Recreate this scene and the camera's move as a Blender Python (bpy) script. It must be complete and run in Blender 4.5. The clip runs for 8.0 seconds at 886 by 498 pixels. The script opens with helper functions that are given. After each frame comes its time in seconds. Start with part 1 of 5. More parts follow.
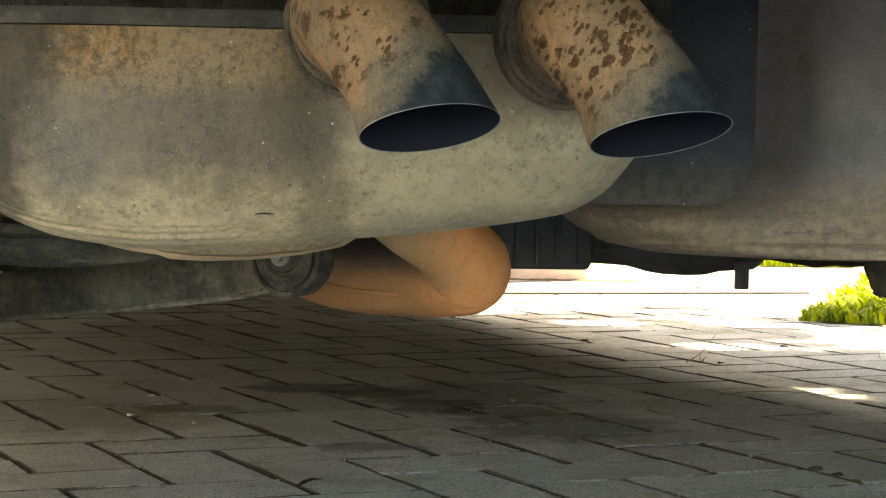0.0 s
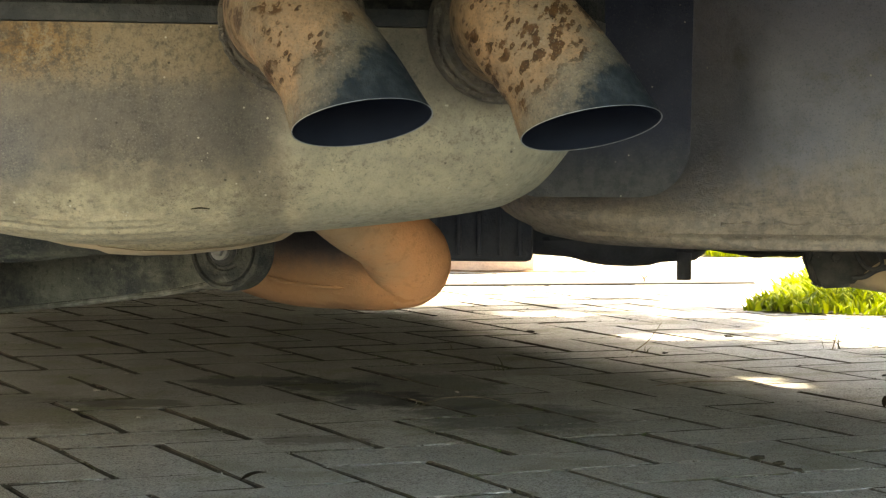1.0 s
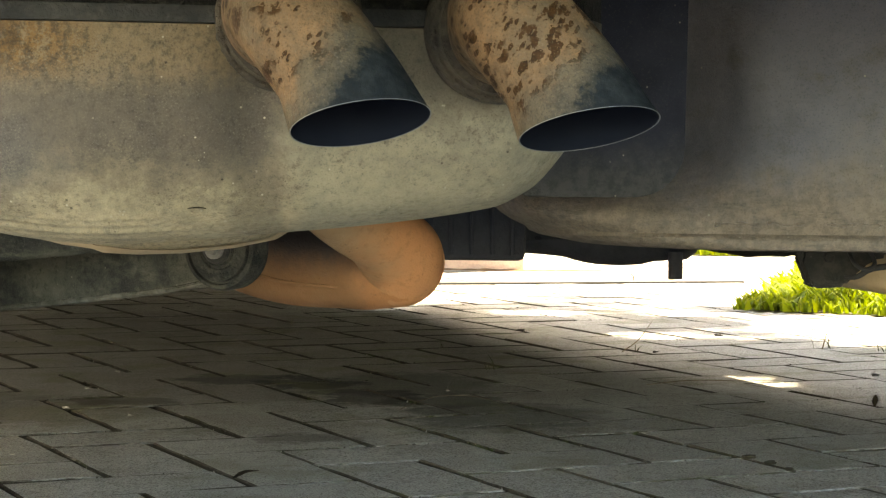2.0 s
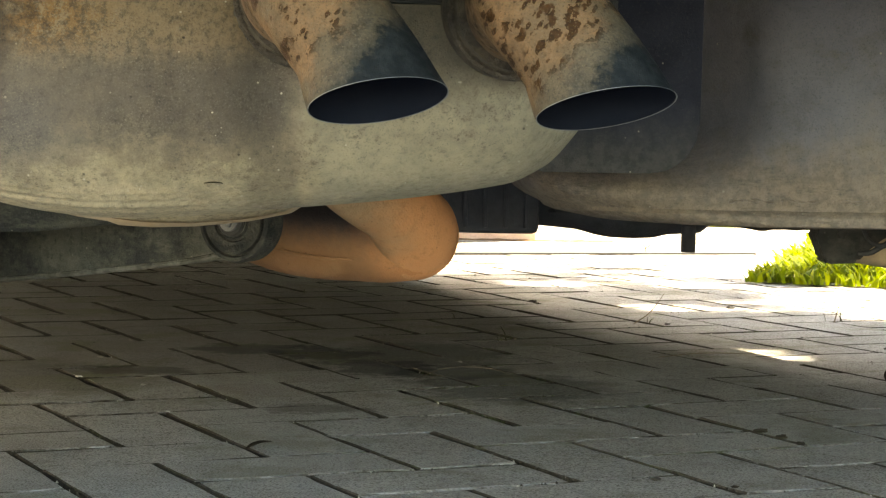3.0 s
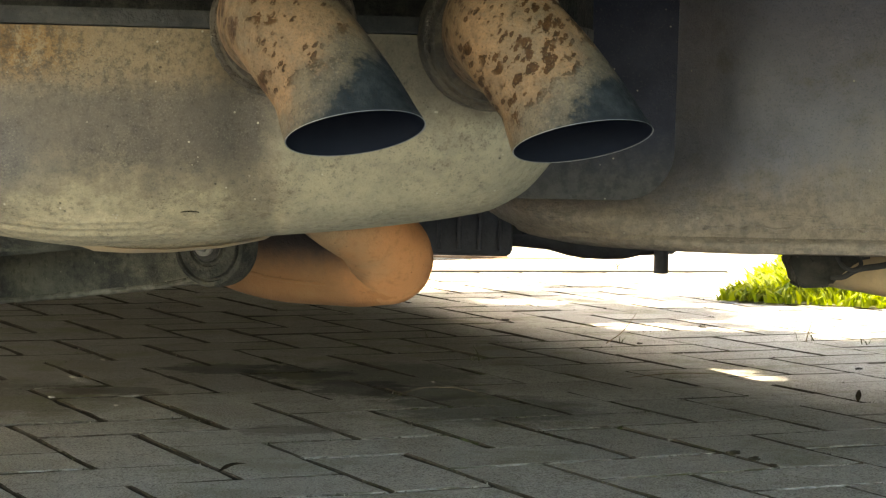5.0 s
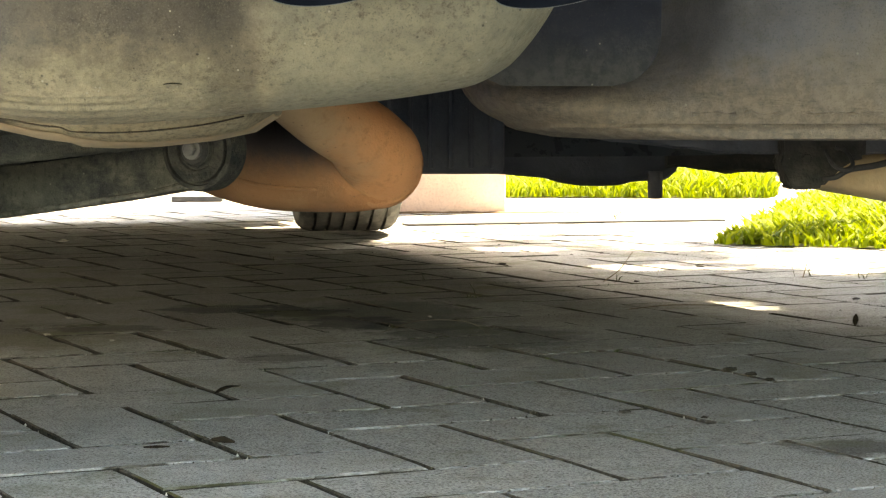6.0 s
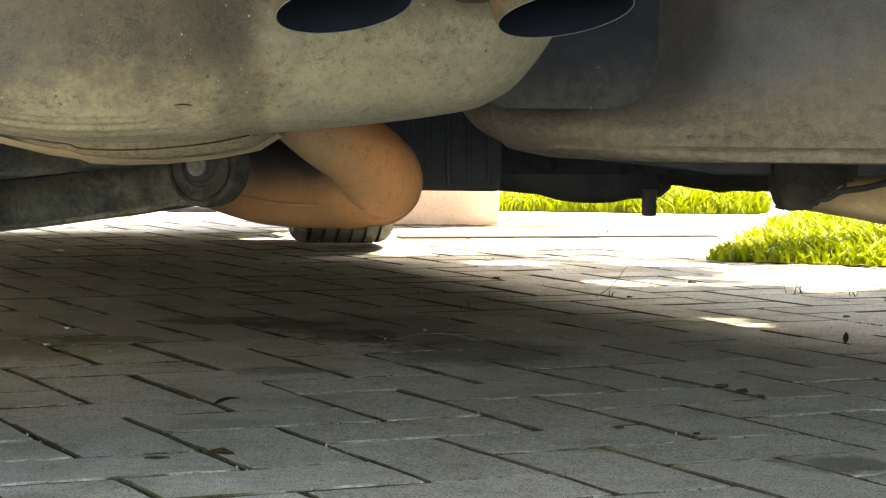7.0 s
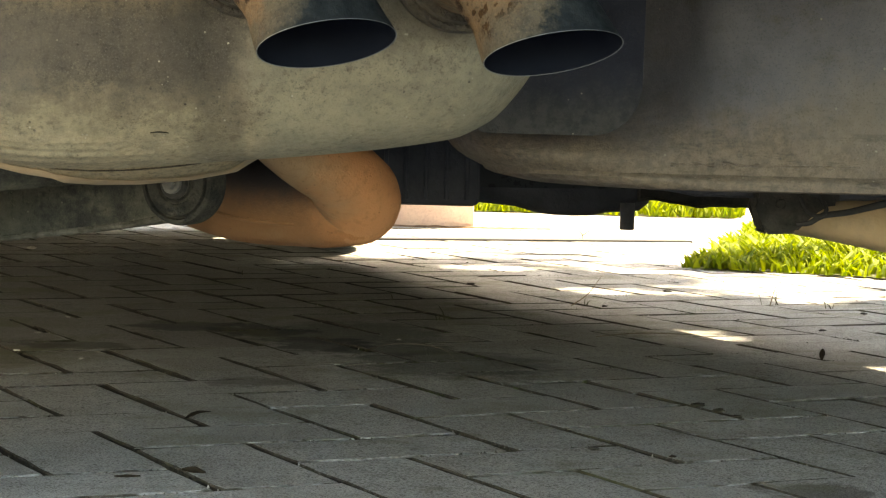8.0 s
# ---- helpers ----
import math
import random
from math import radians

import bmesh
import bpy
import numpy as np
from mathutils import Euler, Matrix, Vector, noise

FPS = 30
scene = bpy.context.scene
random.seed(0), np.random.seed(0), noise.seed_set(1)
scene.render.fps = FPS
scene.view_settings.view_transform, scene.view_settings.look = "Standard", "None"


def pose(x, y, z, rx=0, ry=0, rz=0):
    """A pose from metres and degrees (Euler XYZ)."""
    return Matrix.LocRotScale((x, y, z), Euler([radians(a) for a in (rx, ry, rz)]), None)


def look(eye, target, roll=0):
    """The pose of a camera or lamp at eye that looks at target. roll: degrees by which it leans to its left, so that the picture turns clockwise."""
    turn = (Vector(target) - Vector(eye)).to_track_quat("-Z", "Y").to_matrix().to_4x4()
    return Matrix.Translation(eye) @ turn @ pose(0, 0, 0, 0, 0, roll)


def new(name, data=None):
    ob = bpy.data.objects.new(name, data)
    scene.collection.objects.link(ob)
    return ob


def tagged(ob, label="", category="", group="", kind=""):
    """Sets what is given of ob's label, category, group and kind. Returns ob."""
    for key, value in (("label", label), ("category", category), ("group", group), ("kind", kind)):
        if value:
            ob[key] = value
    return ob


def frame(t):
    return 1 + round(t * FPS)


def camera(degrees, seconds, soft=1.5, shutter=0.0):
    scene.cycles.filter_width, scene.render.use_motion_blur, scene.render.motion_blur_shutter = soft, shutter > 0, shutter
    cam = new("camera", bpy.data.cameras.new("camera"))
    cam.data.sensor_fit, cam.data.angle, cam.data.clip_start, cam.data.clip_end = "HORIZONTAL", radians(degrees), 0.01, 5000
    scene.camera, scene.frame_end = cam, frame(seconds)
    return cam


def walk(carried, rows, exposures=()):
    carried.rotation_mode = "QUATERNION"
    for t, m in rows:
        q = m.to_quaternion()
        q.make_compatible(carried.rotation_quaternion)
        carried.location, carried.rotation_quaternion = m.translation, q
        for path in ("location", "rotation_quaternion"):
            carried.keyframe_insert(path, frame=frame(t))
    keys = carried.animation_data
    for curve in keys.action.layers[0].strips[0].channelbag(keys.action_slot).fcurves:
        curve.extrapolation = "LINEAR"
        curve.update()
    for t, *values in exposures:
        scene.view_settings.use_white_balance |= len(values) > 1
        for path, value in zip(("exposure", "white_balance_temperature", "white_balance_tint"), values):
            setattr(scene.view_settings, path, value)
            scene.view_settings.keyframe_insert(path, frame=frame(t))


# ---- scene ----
cam = camera(22.9, 8.0, 1.25)
PATH = [
    (0, (0.03, -0.043, 0.293), (-0.073, 1.952, 0.209), 0.8),
    (0.2, (0.033, -0.042, 0.293), (-0.063, 1.953, 0.209), 0.9),
    (0.5, (0.039, -0.044, 0.292), (-0.028, 1.953, 0.206), 1.1),
    (1, (0.037, -0.048, 0.294), (-0.02, 1.949, 0.203), 0.5),
    (1.5, (0.035, -0.047, 0.293), (-0.013, 1.95, 0.201), 0.7),
    (2.8, (0.031, -0.054, 0.299), (-0.012, 1.943, 0.193), 0.5),
    (3, (0.031, -0.052, 0.299), (-0.025, 1.944, 0.177), 1.0),
    (3.5, (0.029, -0.051, 0.302), (-0.012, 1.945, 0.184), 0.6),
    (4, (0.026, -0.053, 0.307), (0.0, 1.941, 0.164), 0.4),
    (4.5, (0.024, -0.046, 0.308), (0.001, 1.949, 0.172), 0.7),
    (4.7, (0.025, -0.049, 0.31), (0.003, 1.947, 0.184), 0.9),
    (5.8, (0.037, -0.058, 0.264), (-0.014, 1.94, 0.185), 1.6),
    (6, (0.036, -0.053, 0.253), (0.006, 1.942, 0.124), -0.0),
    (6.2, (0.036, -0.068, 0.256), (0.01, 1.927, 0.118), 0.0),
    (6.5, (0.037, -0.062, 0.257), (0.011, 1.934, 0.135), 0.2),
    (7, (0.031, -0.08, 0.259), (0.009, 1.917, 0.14), 0.6),
    (7.2, (0.03, -0.076, 0.261), (0.021, 1.92, 0.129), 0.8),
    (7.5, (0.026, -0.081, 0.27), (0.041, 1.913, 0.114), 0.8),
    (7.7, (0.028, -0.06, 0.274), (0.046, 1.935, 0.132), 1.4),
    (8, (0.027, -0.059, 0.278), (0.03, 1.937, 0.153), 1.5),
]
walk(cam, [(t, look(eye, target, roll)) for t, eye, target, roll in PATH], [(0.0, 5.0, 9400, 7), (4.7, 4.98, 9400, 7), (6.0, 4.95, 9400, 7), (6.5, 4.77, 9400, 7), (7.5, 4.76, 9400, 7), (8.0, 4.61, 9400, 7)])

# ---------------------------------------------------------------- world and light
SUN_H, SUN_EL = Vector((0.80, 0.60)).normalized(), radians(58)
SUN_DIR = Vector((SUN_H.x * math.cos(SUN_EL), SUN_H.y * math.cos(SUN_EL), math.sin(SUN_EL)))
world = bpy.data.worlds.new("daylight")
scene.world = world
world.use_nodes = True
wn = world.node_tree.nodes
sky = wn.new("ShaderNodeTexSky")
sky.sky_type, sky.sun_disc = "NISHITA", False
sky.sun_elevation, sky.sun_rotation = SUN_EL, math.atan2(SUN_H.x, SUN_H.y)
sky.dust_density, sky.ozone_density = 2.0, 1.0
world.node_tree.links.new(sky.outputs[0], wn["Background"].inputs[0])
wn["Background"].inputs[1].default_value = 0.15
lamp = bpy.data.lights.new("sun", "SUN")
lamp.energy, lamp.angle, lamp.color = 2.0, radians(0.53), (1.0, 0.95, 0.86)
sun = new("sun", lamp)
sun.matrix_basis = look(SUN_DIR * 40, (0, 0, 0))


# ---------------------------------------------------------------- materials
class Mat:
    """A small builder for node materials in real-world coordinates."""

    def __init__(self, name):
        self.m = bpy.data.materials.new(name)
        self.m.use_nodes = True
        self.t = self.m.node_tree
        self.b = self.t.nodes["Principled BSDF"]
        self.co = self.add("ShaderNodeTexCoord").outputs["Object"]

    def add(self, kind):
        return self.t.nodes.new(kind)

    def link(self, a, b):
        self.t.links.new(a, b)

    def mapped(self, scale=(1, 1, 1), loc=(0, 0, 0), rot=(0, 0, 0)):
        n = self.add("ShaderNodeMapping")
        n.inputs["Scale"].default_value, n.inputs["Location"].default_value, n.inputs["Rotation"].default_value = scale, loc, rot
        self.link(self.co, n.inputs[0])
        return n.outputs[0]

    def noise(self, scale, detail=4.0, rough=0.55, vec=None, dist=0.0):
        n = self.add("ShaderNodeTexNoise")
        n.inputs["Scale"].default_value, n.inputs["Detail"].default_value = scale, detail
        n.inputs["Roughness"].default_value, n.inputs["Distortion"].default_value = rough, dist
        self.link(vec or self.co, n.inputs["Vector"])
        return n.outputs[0]

    def cells(self, scale, vec=None, feature="F1"):
        n = self.add("ShaderNodeTexVoronoi")
        n.feature = feature
        n.inputs["Scale"].default_value = scale
        self.link(vec or self.co, n.inputs["Vector"])
        return n.outputs["Distance"]

    def ramp(self, fac, lo, hi, a=0.0, b=1.0):
        n = self.add("ShaderNodeMapRange")
        n.interpolation_type = "SMOOTHSTEP"
        self.link(fac, n.inputs[0])
        for i, v in enumerate((lo, hi, a, b)):
            n.inputs[1 + i].default_value = v
        return n.outputs[0]

    def math(self, op, a, b=0.0):
        n = self.add("ShaderNodeMath")
        n.operation = op
        for i, v in enumerate((a, b)):
            if isinstance(v, (int, float)):
                n.inputs[i].default_value = v
            else:
                self.link(v, n.inputs[i])
        return n.outputs[0]

    def axis(self, i, vec=None):
        n = self.add("ShaderNodeSeparateXYZ")
        self.link(vec or self.co, n.inputs[0])
        return n.outputs[i]

    def far(self, place, vec=None):
        """Distance from a place."""
        n = self.add("ShaderNodeVectorMath")
        n.operation = "DISTANCE"
        self.link(vec or self.co, n.inputs[0])
        n.inputs[1].default_value = place
        return n.outputs["Value"]

    def along(self, direction, vec=None):
        n = self.add("ShaderNodeVectorMath")
        n.operation = "DOT_PRODUCT"
        self.link(vec or self.co, n.inputs[0])
        n.inputs[1].default_value = direction
        return n.outputs["Value"]

    def mix(self, fac, a, b):
        n = self.add("ShaderNodeMix")
        n.data_type = "RGBA"
        for sock, v in ((n.inputs[0], fac), (n.inputs[6], a), (n.inputs[7], b)):
            if isinstance(v, (int, float)):
                sock.default_value = v
            elif isinstance(v, tuple):
                sock.default_value = (*v, 1)
            else:
                self.link(v, sock)
        return n.outputs[2]

    def done(self, color, rough=0.7, metal=0.0, bump=None, depth=0.001, spec=0.5):
        for key, v in (("Base Color", color), ("Roughness", rough), ("Metallic", metal), ("Specular IOR Level", spec)):
            if isinstance(v, tuple):
                self.b.inputs[key].default_value = (*v, 1)
            elif isinstance(v, (int, float)):
                self.b.inputs[key].default_value = v
            else:
                self.link(v, self.b.inputs[key])
        if bump is not None:
            n = self.add("ShaderNodeBump")
            n.inputs["Distance"].default_value = depth
            self.link(bump, n.inputs["Height"])
            self.link(n.outputs[0], self.b.inputs["Normal"])
        return self.m

    def chance(self):
        return self.add("ShaderNodeObjectInfo").outputs["Random"]

    def island(self):
        return self.add("ShaderNodeNewGeometry").outputs["Random Per Island"]


def make_muffler_steel():
    k = Mat("dusty_aluminised_steel")
    flat = k.mapped((1, 0.12, 1))
    blotch, grain, fine = k.noise(14, 6, 0.65), k.noise(230, 5, 0.75), k.noise(1000, 4, 0.7)
    c = k.mix(k.ramp(blotch, 0.35, 0.68), (0.05724, 0.0455, 0.03312), (0.09072, 0.072, 0.0506))
    # vertical wipe marks
    streak = k.noise(60, 5, 0.65, k.mapped((3.5, 1, 0.35), (0, 0, 0), (0, 0.12, 0)))
    c = k.mix(k.ramp(streak, 0.54, 0.72, 0, 0.4), c, (0.0432, 0.037, 0.02852))
    # yellowish dried road dust over the lower half, paler low down for ground bounce
    dusty = k.math("ADD", k.axis(2), k.math("MULTIPLY", k.math("SUBTRACT", k.noise(34, 8, 0.76), 0.5), 0.075))
    c = k.mix(k.ramp(dusty, 0.250, 0.298, 0.85, 0), c, k.mix(k.ramp(k.noise(90, 6, 0.75), 0.38, 0.62), (0.2894, 0.234, 0.1398), (0.2052, 0.166, 0.103)))
    c = k.mix(k.ramp(dusty, 0.245, 0.272, 0.7, 0), c, k.mix(k.ramp(grain, 0.4, 0.6), (0.3456, 0.278, 0.173), (0.2538, 0.205, 0.1306)))
    # an even film of olive dust past the groove, brightened for ground bounce
    film = k.math("ADD", k.axis(0), k.math("MULTIPLY", k.math("SUBTRACT", k.noise(26, 6, 0.7), 0.5), 0.05))
    c = k.mix(k.math("MULTIPLY", k.ramp(film, -0.078, -0.050, 0, 0.78), k.ramp(k.math("ADD", k.axis(2), k.math("MULTIPLY", k.math("SUBTRACT", k.noise(30, 6, 0.7), 0.5), 0.03)), 0.298, 0.326, 1, 0.2)), c, k.mix(k.ramp(k.noise(60, 6, 0.7), 0.38, 0.62), (0.25, 0.218, 0.146), (0.19, 0.168, 0.116)))
    # a grey band along the pressed groove, its shade put into the colour
    band = k.math("ADD", k.axis(0), k.math("MULTIPLY", k.math("SUBTRACT", k.noise(30, 4), 0.5), 0.03))
    band = k.math("MULTIPLY", k.ramp(band, -0.098, -0.088), k.ramp(band, -0.075, -0.068, 1, 0))
    c = k.mix(k.math("MULTIPLY", band, 0.4), c, (0.054, 0.045, 0.03404))
    # blue-grey bare metal patch
    patch = k.math("ADD", k.far((-0.197, 0.97, 0.286)), k.math("MULTIPLY", k.math("SUBTRACT", k.noise(35, 6, 0.7), 0.5), 0.05))
    c = k.mix(k.ramp(patch, 0.006, 0.036, 0.5, 0), c, (0.05184, 0.05, 0.04876))
    # tan heat bloom along the top edge, orange rust at its end
    top = k.math("ADD", k.axis(2), k.math("MULTIPLY", k.math("SUBTRACT", k.noise(70, 6, 0.75), 0.5), 0.035))
    left = k.ramp(k.axis(0), -0.075, -0.10, 0.15, 1.0)
    c = k.mix(k.math("MULTIPLY", k.ramp(top, 0.315, 0.338, 0, 0.75), left), c, k.mix(k.ramp(grain, 0.4, 0.6), (0.162, 0.112, 0.05888), (0.1134, 0.079, 0.04232)))
    rust = k.math("MULTIPLY", k.ramp(k.noise(95, 6, 0.78), 0.39, 0.50), k.ramp(k.far((-0.183, 0.95, 0.343), k.mapped((0.42, 1, 1), (-0.106, 0, 0))), 0.010, 0.028, 1, 0))
    c = k.mix(rust, c, k.mix(k.ramp(grain, 0.4, 0.6), (0.115, 0.058, 0.014), (0.052, 0.027, 0.010)))
    # grit, splashes and pits
    gritty = k.ramp(k.noise(24, 5, 0.7, k.mapped((1, 1, 1), (0.4, 0.9, 0.2))), 0.38, 0.62, 0.5, 1.15)
    c = k.mix(k.math("MULTIPLY", k.ramp(grain, 0.5, 0.72, 0, 0.55), gritty), c, (0.02376, 0.02, 0.01564))
    c = k.mix(k.math("MULTIPLY", k.ramp(fine, 0.54, 0.68, 0, 0.38), gritty), c, (0.162, 0.142, 0.1058))
    c = k.mix(k.math("MULTIPLY", k.ramp(fine, 0.46, 0.34, 0, 0.5), gritty), c, (0.01944, 0.016, 0.01288))
    spots = k.math("MULTIPLY", k.ramp(k.math("ADD", k.cells(200, flat), k.math("MULTIPLY", fine, 0.12)), 0.13, 0.2, 1, 0), k.ramp(k.noise(50, 3), 0.53, 0.61, 0, 0.8))
    c = k.mix(spots, c, (0.324, 0.285, 0.2162))
    rare = k.ramp(k.math("ADD", k.cells(66, flat), k.math("MULTIPLY", grain, 0.16)), 0.105, 0.135, 1, 0)
    c = k.mix(k.math("MULTIPLY", rare, 0.3), c, (0.3456, 0.305, 0.2346))
    # far end darkened with a ragged edge, its shade put into the colour
    painted_shade = k.math("ADD", k.along((1, 0, -0.35)), k.math("MULTIPLY", k.math("SUBTRACT", k.noise(45, 7, 0.75), 0.5), 0.07))
    c = k.mix(k.ramp(painted_shade, -0.306, -0.336, 0, 0.9), c, (0.01728, 0.014, 0.01104))
    pits = k.math("MULTIPLY", k.ramp(k.cells(210, k.mapped((1, 0.12, 1), (3, 1, 2))), 0.07, 0.17, 1, 0), k.ramp(k.noise(55, 3), 0.55, 0.64, 0, 0.75))
    c = k.mix(pits, c, (0.01512, 0.011, 0.00828))
    return k.done(c, k.ramp(grain, 0.3, 0.7, 0.5, 0.7), 0.1, k.math("ADD", k.math("MULTIPLY", fine, 0.6), k.math("SUBTRACT", grain, pits)), 0.0005, 0.2)


def make_tip_steel(name, rim, soot, size, lo):
    """Heat-tanned tailpipe steel with rust spots and a sooty teal end."""
    k = Mat(name)
    axis = Vector((0.50, -0.35, -0.79)).normalized()
    away = k.math("SUBTRACT", Vector(rim).dot(axis), k.along(tuple(axis)))
    side = k.along((0.85, 0.3, 0.35))
    ragged = k.math("ADD", k.math("MULTIPLY", k.math("SUBTRACT", k.noise(55, 6, 0.68), 0.5), 0.050), k.math("MULTIPLY", k.math("SUBTRACT", k.noise(260, 4, 0.7), 0.5), 0.016))
    edge = k.math("ADD", k.math("ADD", away, ragged), k.math("MULTIPLY", k.math("SUBTRACT", side, Vector(rim).dot(Vector((0.85, 0.3, 0.35)))), -0.42))
    grain, fine = k.noise(210, 4, 0.65), k.noise(1000, 3, 0.65)
    tan = k.mix(k.ramp(k.noise(38, 5, 0.6), 0.35, 0.7), (0.114, 0.066, 0.033), (0.069, 0.047, 0.027))
    tan = k.mix(k.ramp(grain, 0.45, 0.75, 0, 0.55), tan, (0.042, 0.030, 0.018))
    tan = k.mix(k.ramp(k.noise(26, 7, 0.75, k.mapped((1, 1, 1), (2, 5, 1))), 0.45, 0.66, 0, 0.65), tan, (0.058, 0.050, 0.033))
    turned = k.add("ShaderNodeMapping")
    turned.inputs["Rotation"].default_value = (0, -0.5, 0)
    k.link(k.co, turned.inputs[0])
    lean = k.add("ShaderNodeMapping")
    lean.inputs["Scale"].default_value = (1.0, 0.3, 0.5)
    k.link(turned.outputs[0], lean.inputs[0])
    lean = lean.outputs[0]
    rough = k.math("MULTIPLY", k.math("SUBTRACT", k.noise(420, 3, 0.6), 0.5), 0.8)
    big = k.ramp(k.math("ADD", k.cells(size, lean), rough), 0.36, 0.43, 1, 0)
    big = k.math("MULTIPLY", big, k.ramp(k.noise(40, 3, 0.6), lo, lo + 0.06))
    small = k.ramp(k.math("ADD", k.cells(380, lean), rough), 0.32, 0.42, 1, 0)
    small = k.math("MULTIPLY", small, k.ramp(k.noise(75, 3, 0.6, k.mapped((1, 1, 1), (0.3, 0.1, 0.7))), lo + 0.02, lo + 0.10))
    spot = k.math("MAXIMUM", big, small)
    tan = k.mix(k.math("MULTIPLY", spot, k.ramp(away, 0.006, 0.016, 0, 1.0)), tan, k.mix(k.ramp(grain, 0.4, 0.65), (0.031, 0.0140, 0.0050), (0.0155, 0.0078, 0.0036)))
    pale = k.mix(k.ramp(k.noise(110, 5, 0.7), 0.4, 0.62), (0.057, 0.045, 0.029), (0.029, 0.026, 0.020))
    c = k.mix(k.ramp(edge, soot + 0.002, soot + 0.020, 1, 0), tan, pale)
    c = k.mix(k.ramp(fine, 0.56, 0.7, 0, 0.35), c, (0.11, 0.088, 0.06))
    c = k.mix(k.ramp(fine, 0.45, 0.34, 0, 0.4), c, (0.012, 0.010, 0.008))
    dark = k.mix(k.ramp(k.noise(120, 5, 0.7), 0.4, 0.7), (0.0055, 0.0072, 0.0080), (0.0130, 0.0152, 0.0155))
    c = k.mix(k.ramp(edge, soot - 0.009, soot + 0.001, 1, 0), c, dark)
    return k.done(c, k.ramp(grain, 0.3, 0.7, 0.55, 0.75), 0.0, k.math("ADD", k.math("MULTIPLY", fine, 0.5), grain), 0.0005, 0.06)


def make_soot():
    k = Mat("black_soot")
    return k.done(k.mix(k.noise(120), (0.0040, 0.0050, 0.0080), (0.0065, 0.0078, 0.0115)), 0.95, 0.0, None, 0.001, 0.03)


def make_bare_edge():
    k = Mat("worn_steel_edge")
    return k.done(k.mix(k.noise(300), (0.11, 0.115, 0.115), (0.03, 0.031, 0.031)), 0.55, 0.2)


def make_rust(name, scale, heated):
    k = Mat(name)
    g, f = k.noise(150, 5, 0.65), k.noise(700, 2)
    # olive-brown scale, brighter orange where the bend was heated
    bend = k.math("ADD", k.axis(0), k.math("MULTIPLY", k.math("SUBTRACT", k.noise(30, 6, 0.7), 0.5), 0.07))
    c = k.mix(k.ramp(bend, -0.075, -0.022), scale, heated)
    c = k.mix(k.ramp(k.noise(26, 5, 0.6), 0.5, 0.72, 0, 0.35), c, (0.22, 0.13, 0.068))
    c = k.mix(k.ramp(g, 0.5, 0.72, 0, 0.4), c, (0.17, 0.085, 0.04))
    spots = k.math("MULTIPLY", k.ramp(k.cells(230), 0.1, 0.2, 1, 0), k.ramp(k.noise(60, 3), 0.55, 0.62, 0, 0.6))
    c = k.mix(spots, c, (0.07, 0.035, 0.018))
    # shade under the silencer, painted ragged and dark on the cross pipe's upper side
    painted_shade = k.math("ADD", k.axis(2), k.math("MULTIPLY", k.math("SUBTRACT", k.noise(45, 7, 0.75), 0.5), 0.026))
    c = k.mix(k.math("MULTIPLY", k.ramp(painted_shade, 0.198, 0.226, 0, 0.93), k.ramp(k.along((0.65, 0, 0.76)), 0.1225, 0.1165)), c, (0.042, 0.039, 0.042))
    return k.done(c, 0.85, 0.0, k.math("ADD", g, k.math("MULTIPLY", f, 0.5)), 0.0012, 0.25)


def make_plain(name, lo, hi, rough=0.7, metal=0.0, scale=30, depth=0.001, dust=None, amount=0.5, spec=0.3):
    k = Mat(name)
    a, g = k.noise(scale, 5, 0.6), k.noise(scale * 9, 4, 0.6)
    c = k.mix(k.ramp(a, 0.35, 0.68), lo, hi)
    if dust:
        c = k.mix(k.ramp(k.noise(scale * 2.3, 5, 0.7), 0.45, 0.7, 0, amount), c, dust)
    specks = k.math("MULTIPLY", k.ramp(k.cells(scale * 4), 0.05, 0.1, 1, 0), k.ramp(k.noise(scale * 1.3, 2), 0.5, 0.6))
    c = k.mix(k.math("MULTIPLY", specks, 0.3), c, tuple(min(1, v * 3.2 + 0.05) for v in hi))
    return k.done(c, k.ramp(g, 0.3, 0.7, rough - 0.08, min(1, rough + 0.1)), metal, g, depth, spec)


def make_arm():
    """Black paint under a thin film of greenish road dust."""
    k = Mat("dusty_black_arm")
    a, g, f = k.noise(13, 8, 0.72, k.mapped((0.6, 1, 1.3))), k.noise(160, 6, 0.75), k.noise(800, 3, 0.65)
    c = k.mix(k.ramp(a, 0.36, 0.66), (0.019, 0.0202, 0.0205), (0.082, 0.079, 0.062))
    c = k.mix(k.ramp(k.noise(38, 8, 0.75, k.mapped((0.5, 1, 1.5), (1, 0, 2))), 0.45, 0.72, 0, 0.6), c, (0.17, 0.16, 0.12))
    c = k.mix(k.ramp(g, 0.5, 0.68, 0, 0.6), c, (0.014, 0.014, 0.013))
    c = k.mix(k.ramp(f, 0.55, 0.7, 0, 0.35), c, (0.13, 0.125, 0.10))
    chips = k.math("MULTIPLY", k.ramp(k.math("ADD", k.cells(120), k.math("MULTIPLY", g, 0.2)), 0.15, 0.2, 1, 0), k.ramp(k.noise(30, 2), 0.52, 0.6, 0, 0.8))
    c = k.mix(chips, c, (0.2, 0.19, 0.15))
    return k.done(c, k.ramp(g, 0.3, 0.7, 0.55, 0.75), 0.0, k.math("ADD", g, k.math("MULTIPLY", f, 0.5)), 0.0022, 0.15)


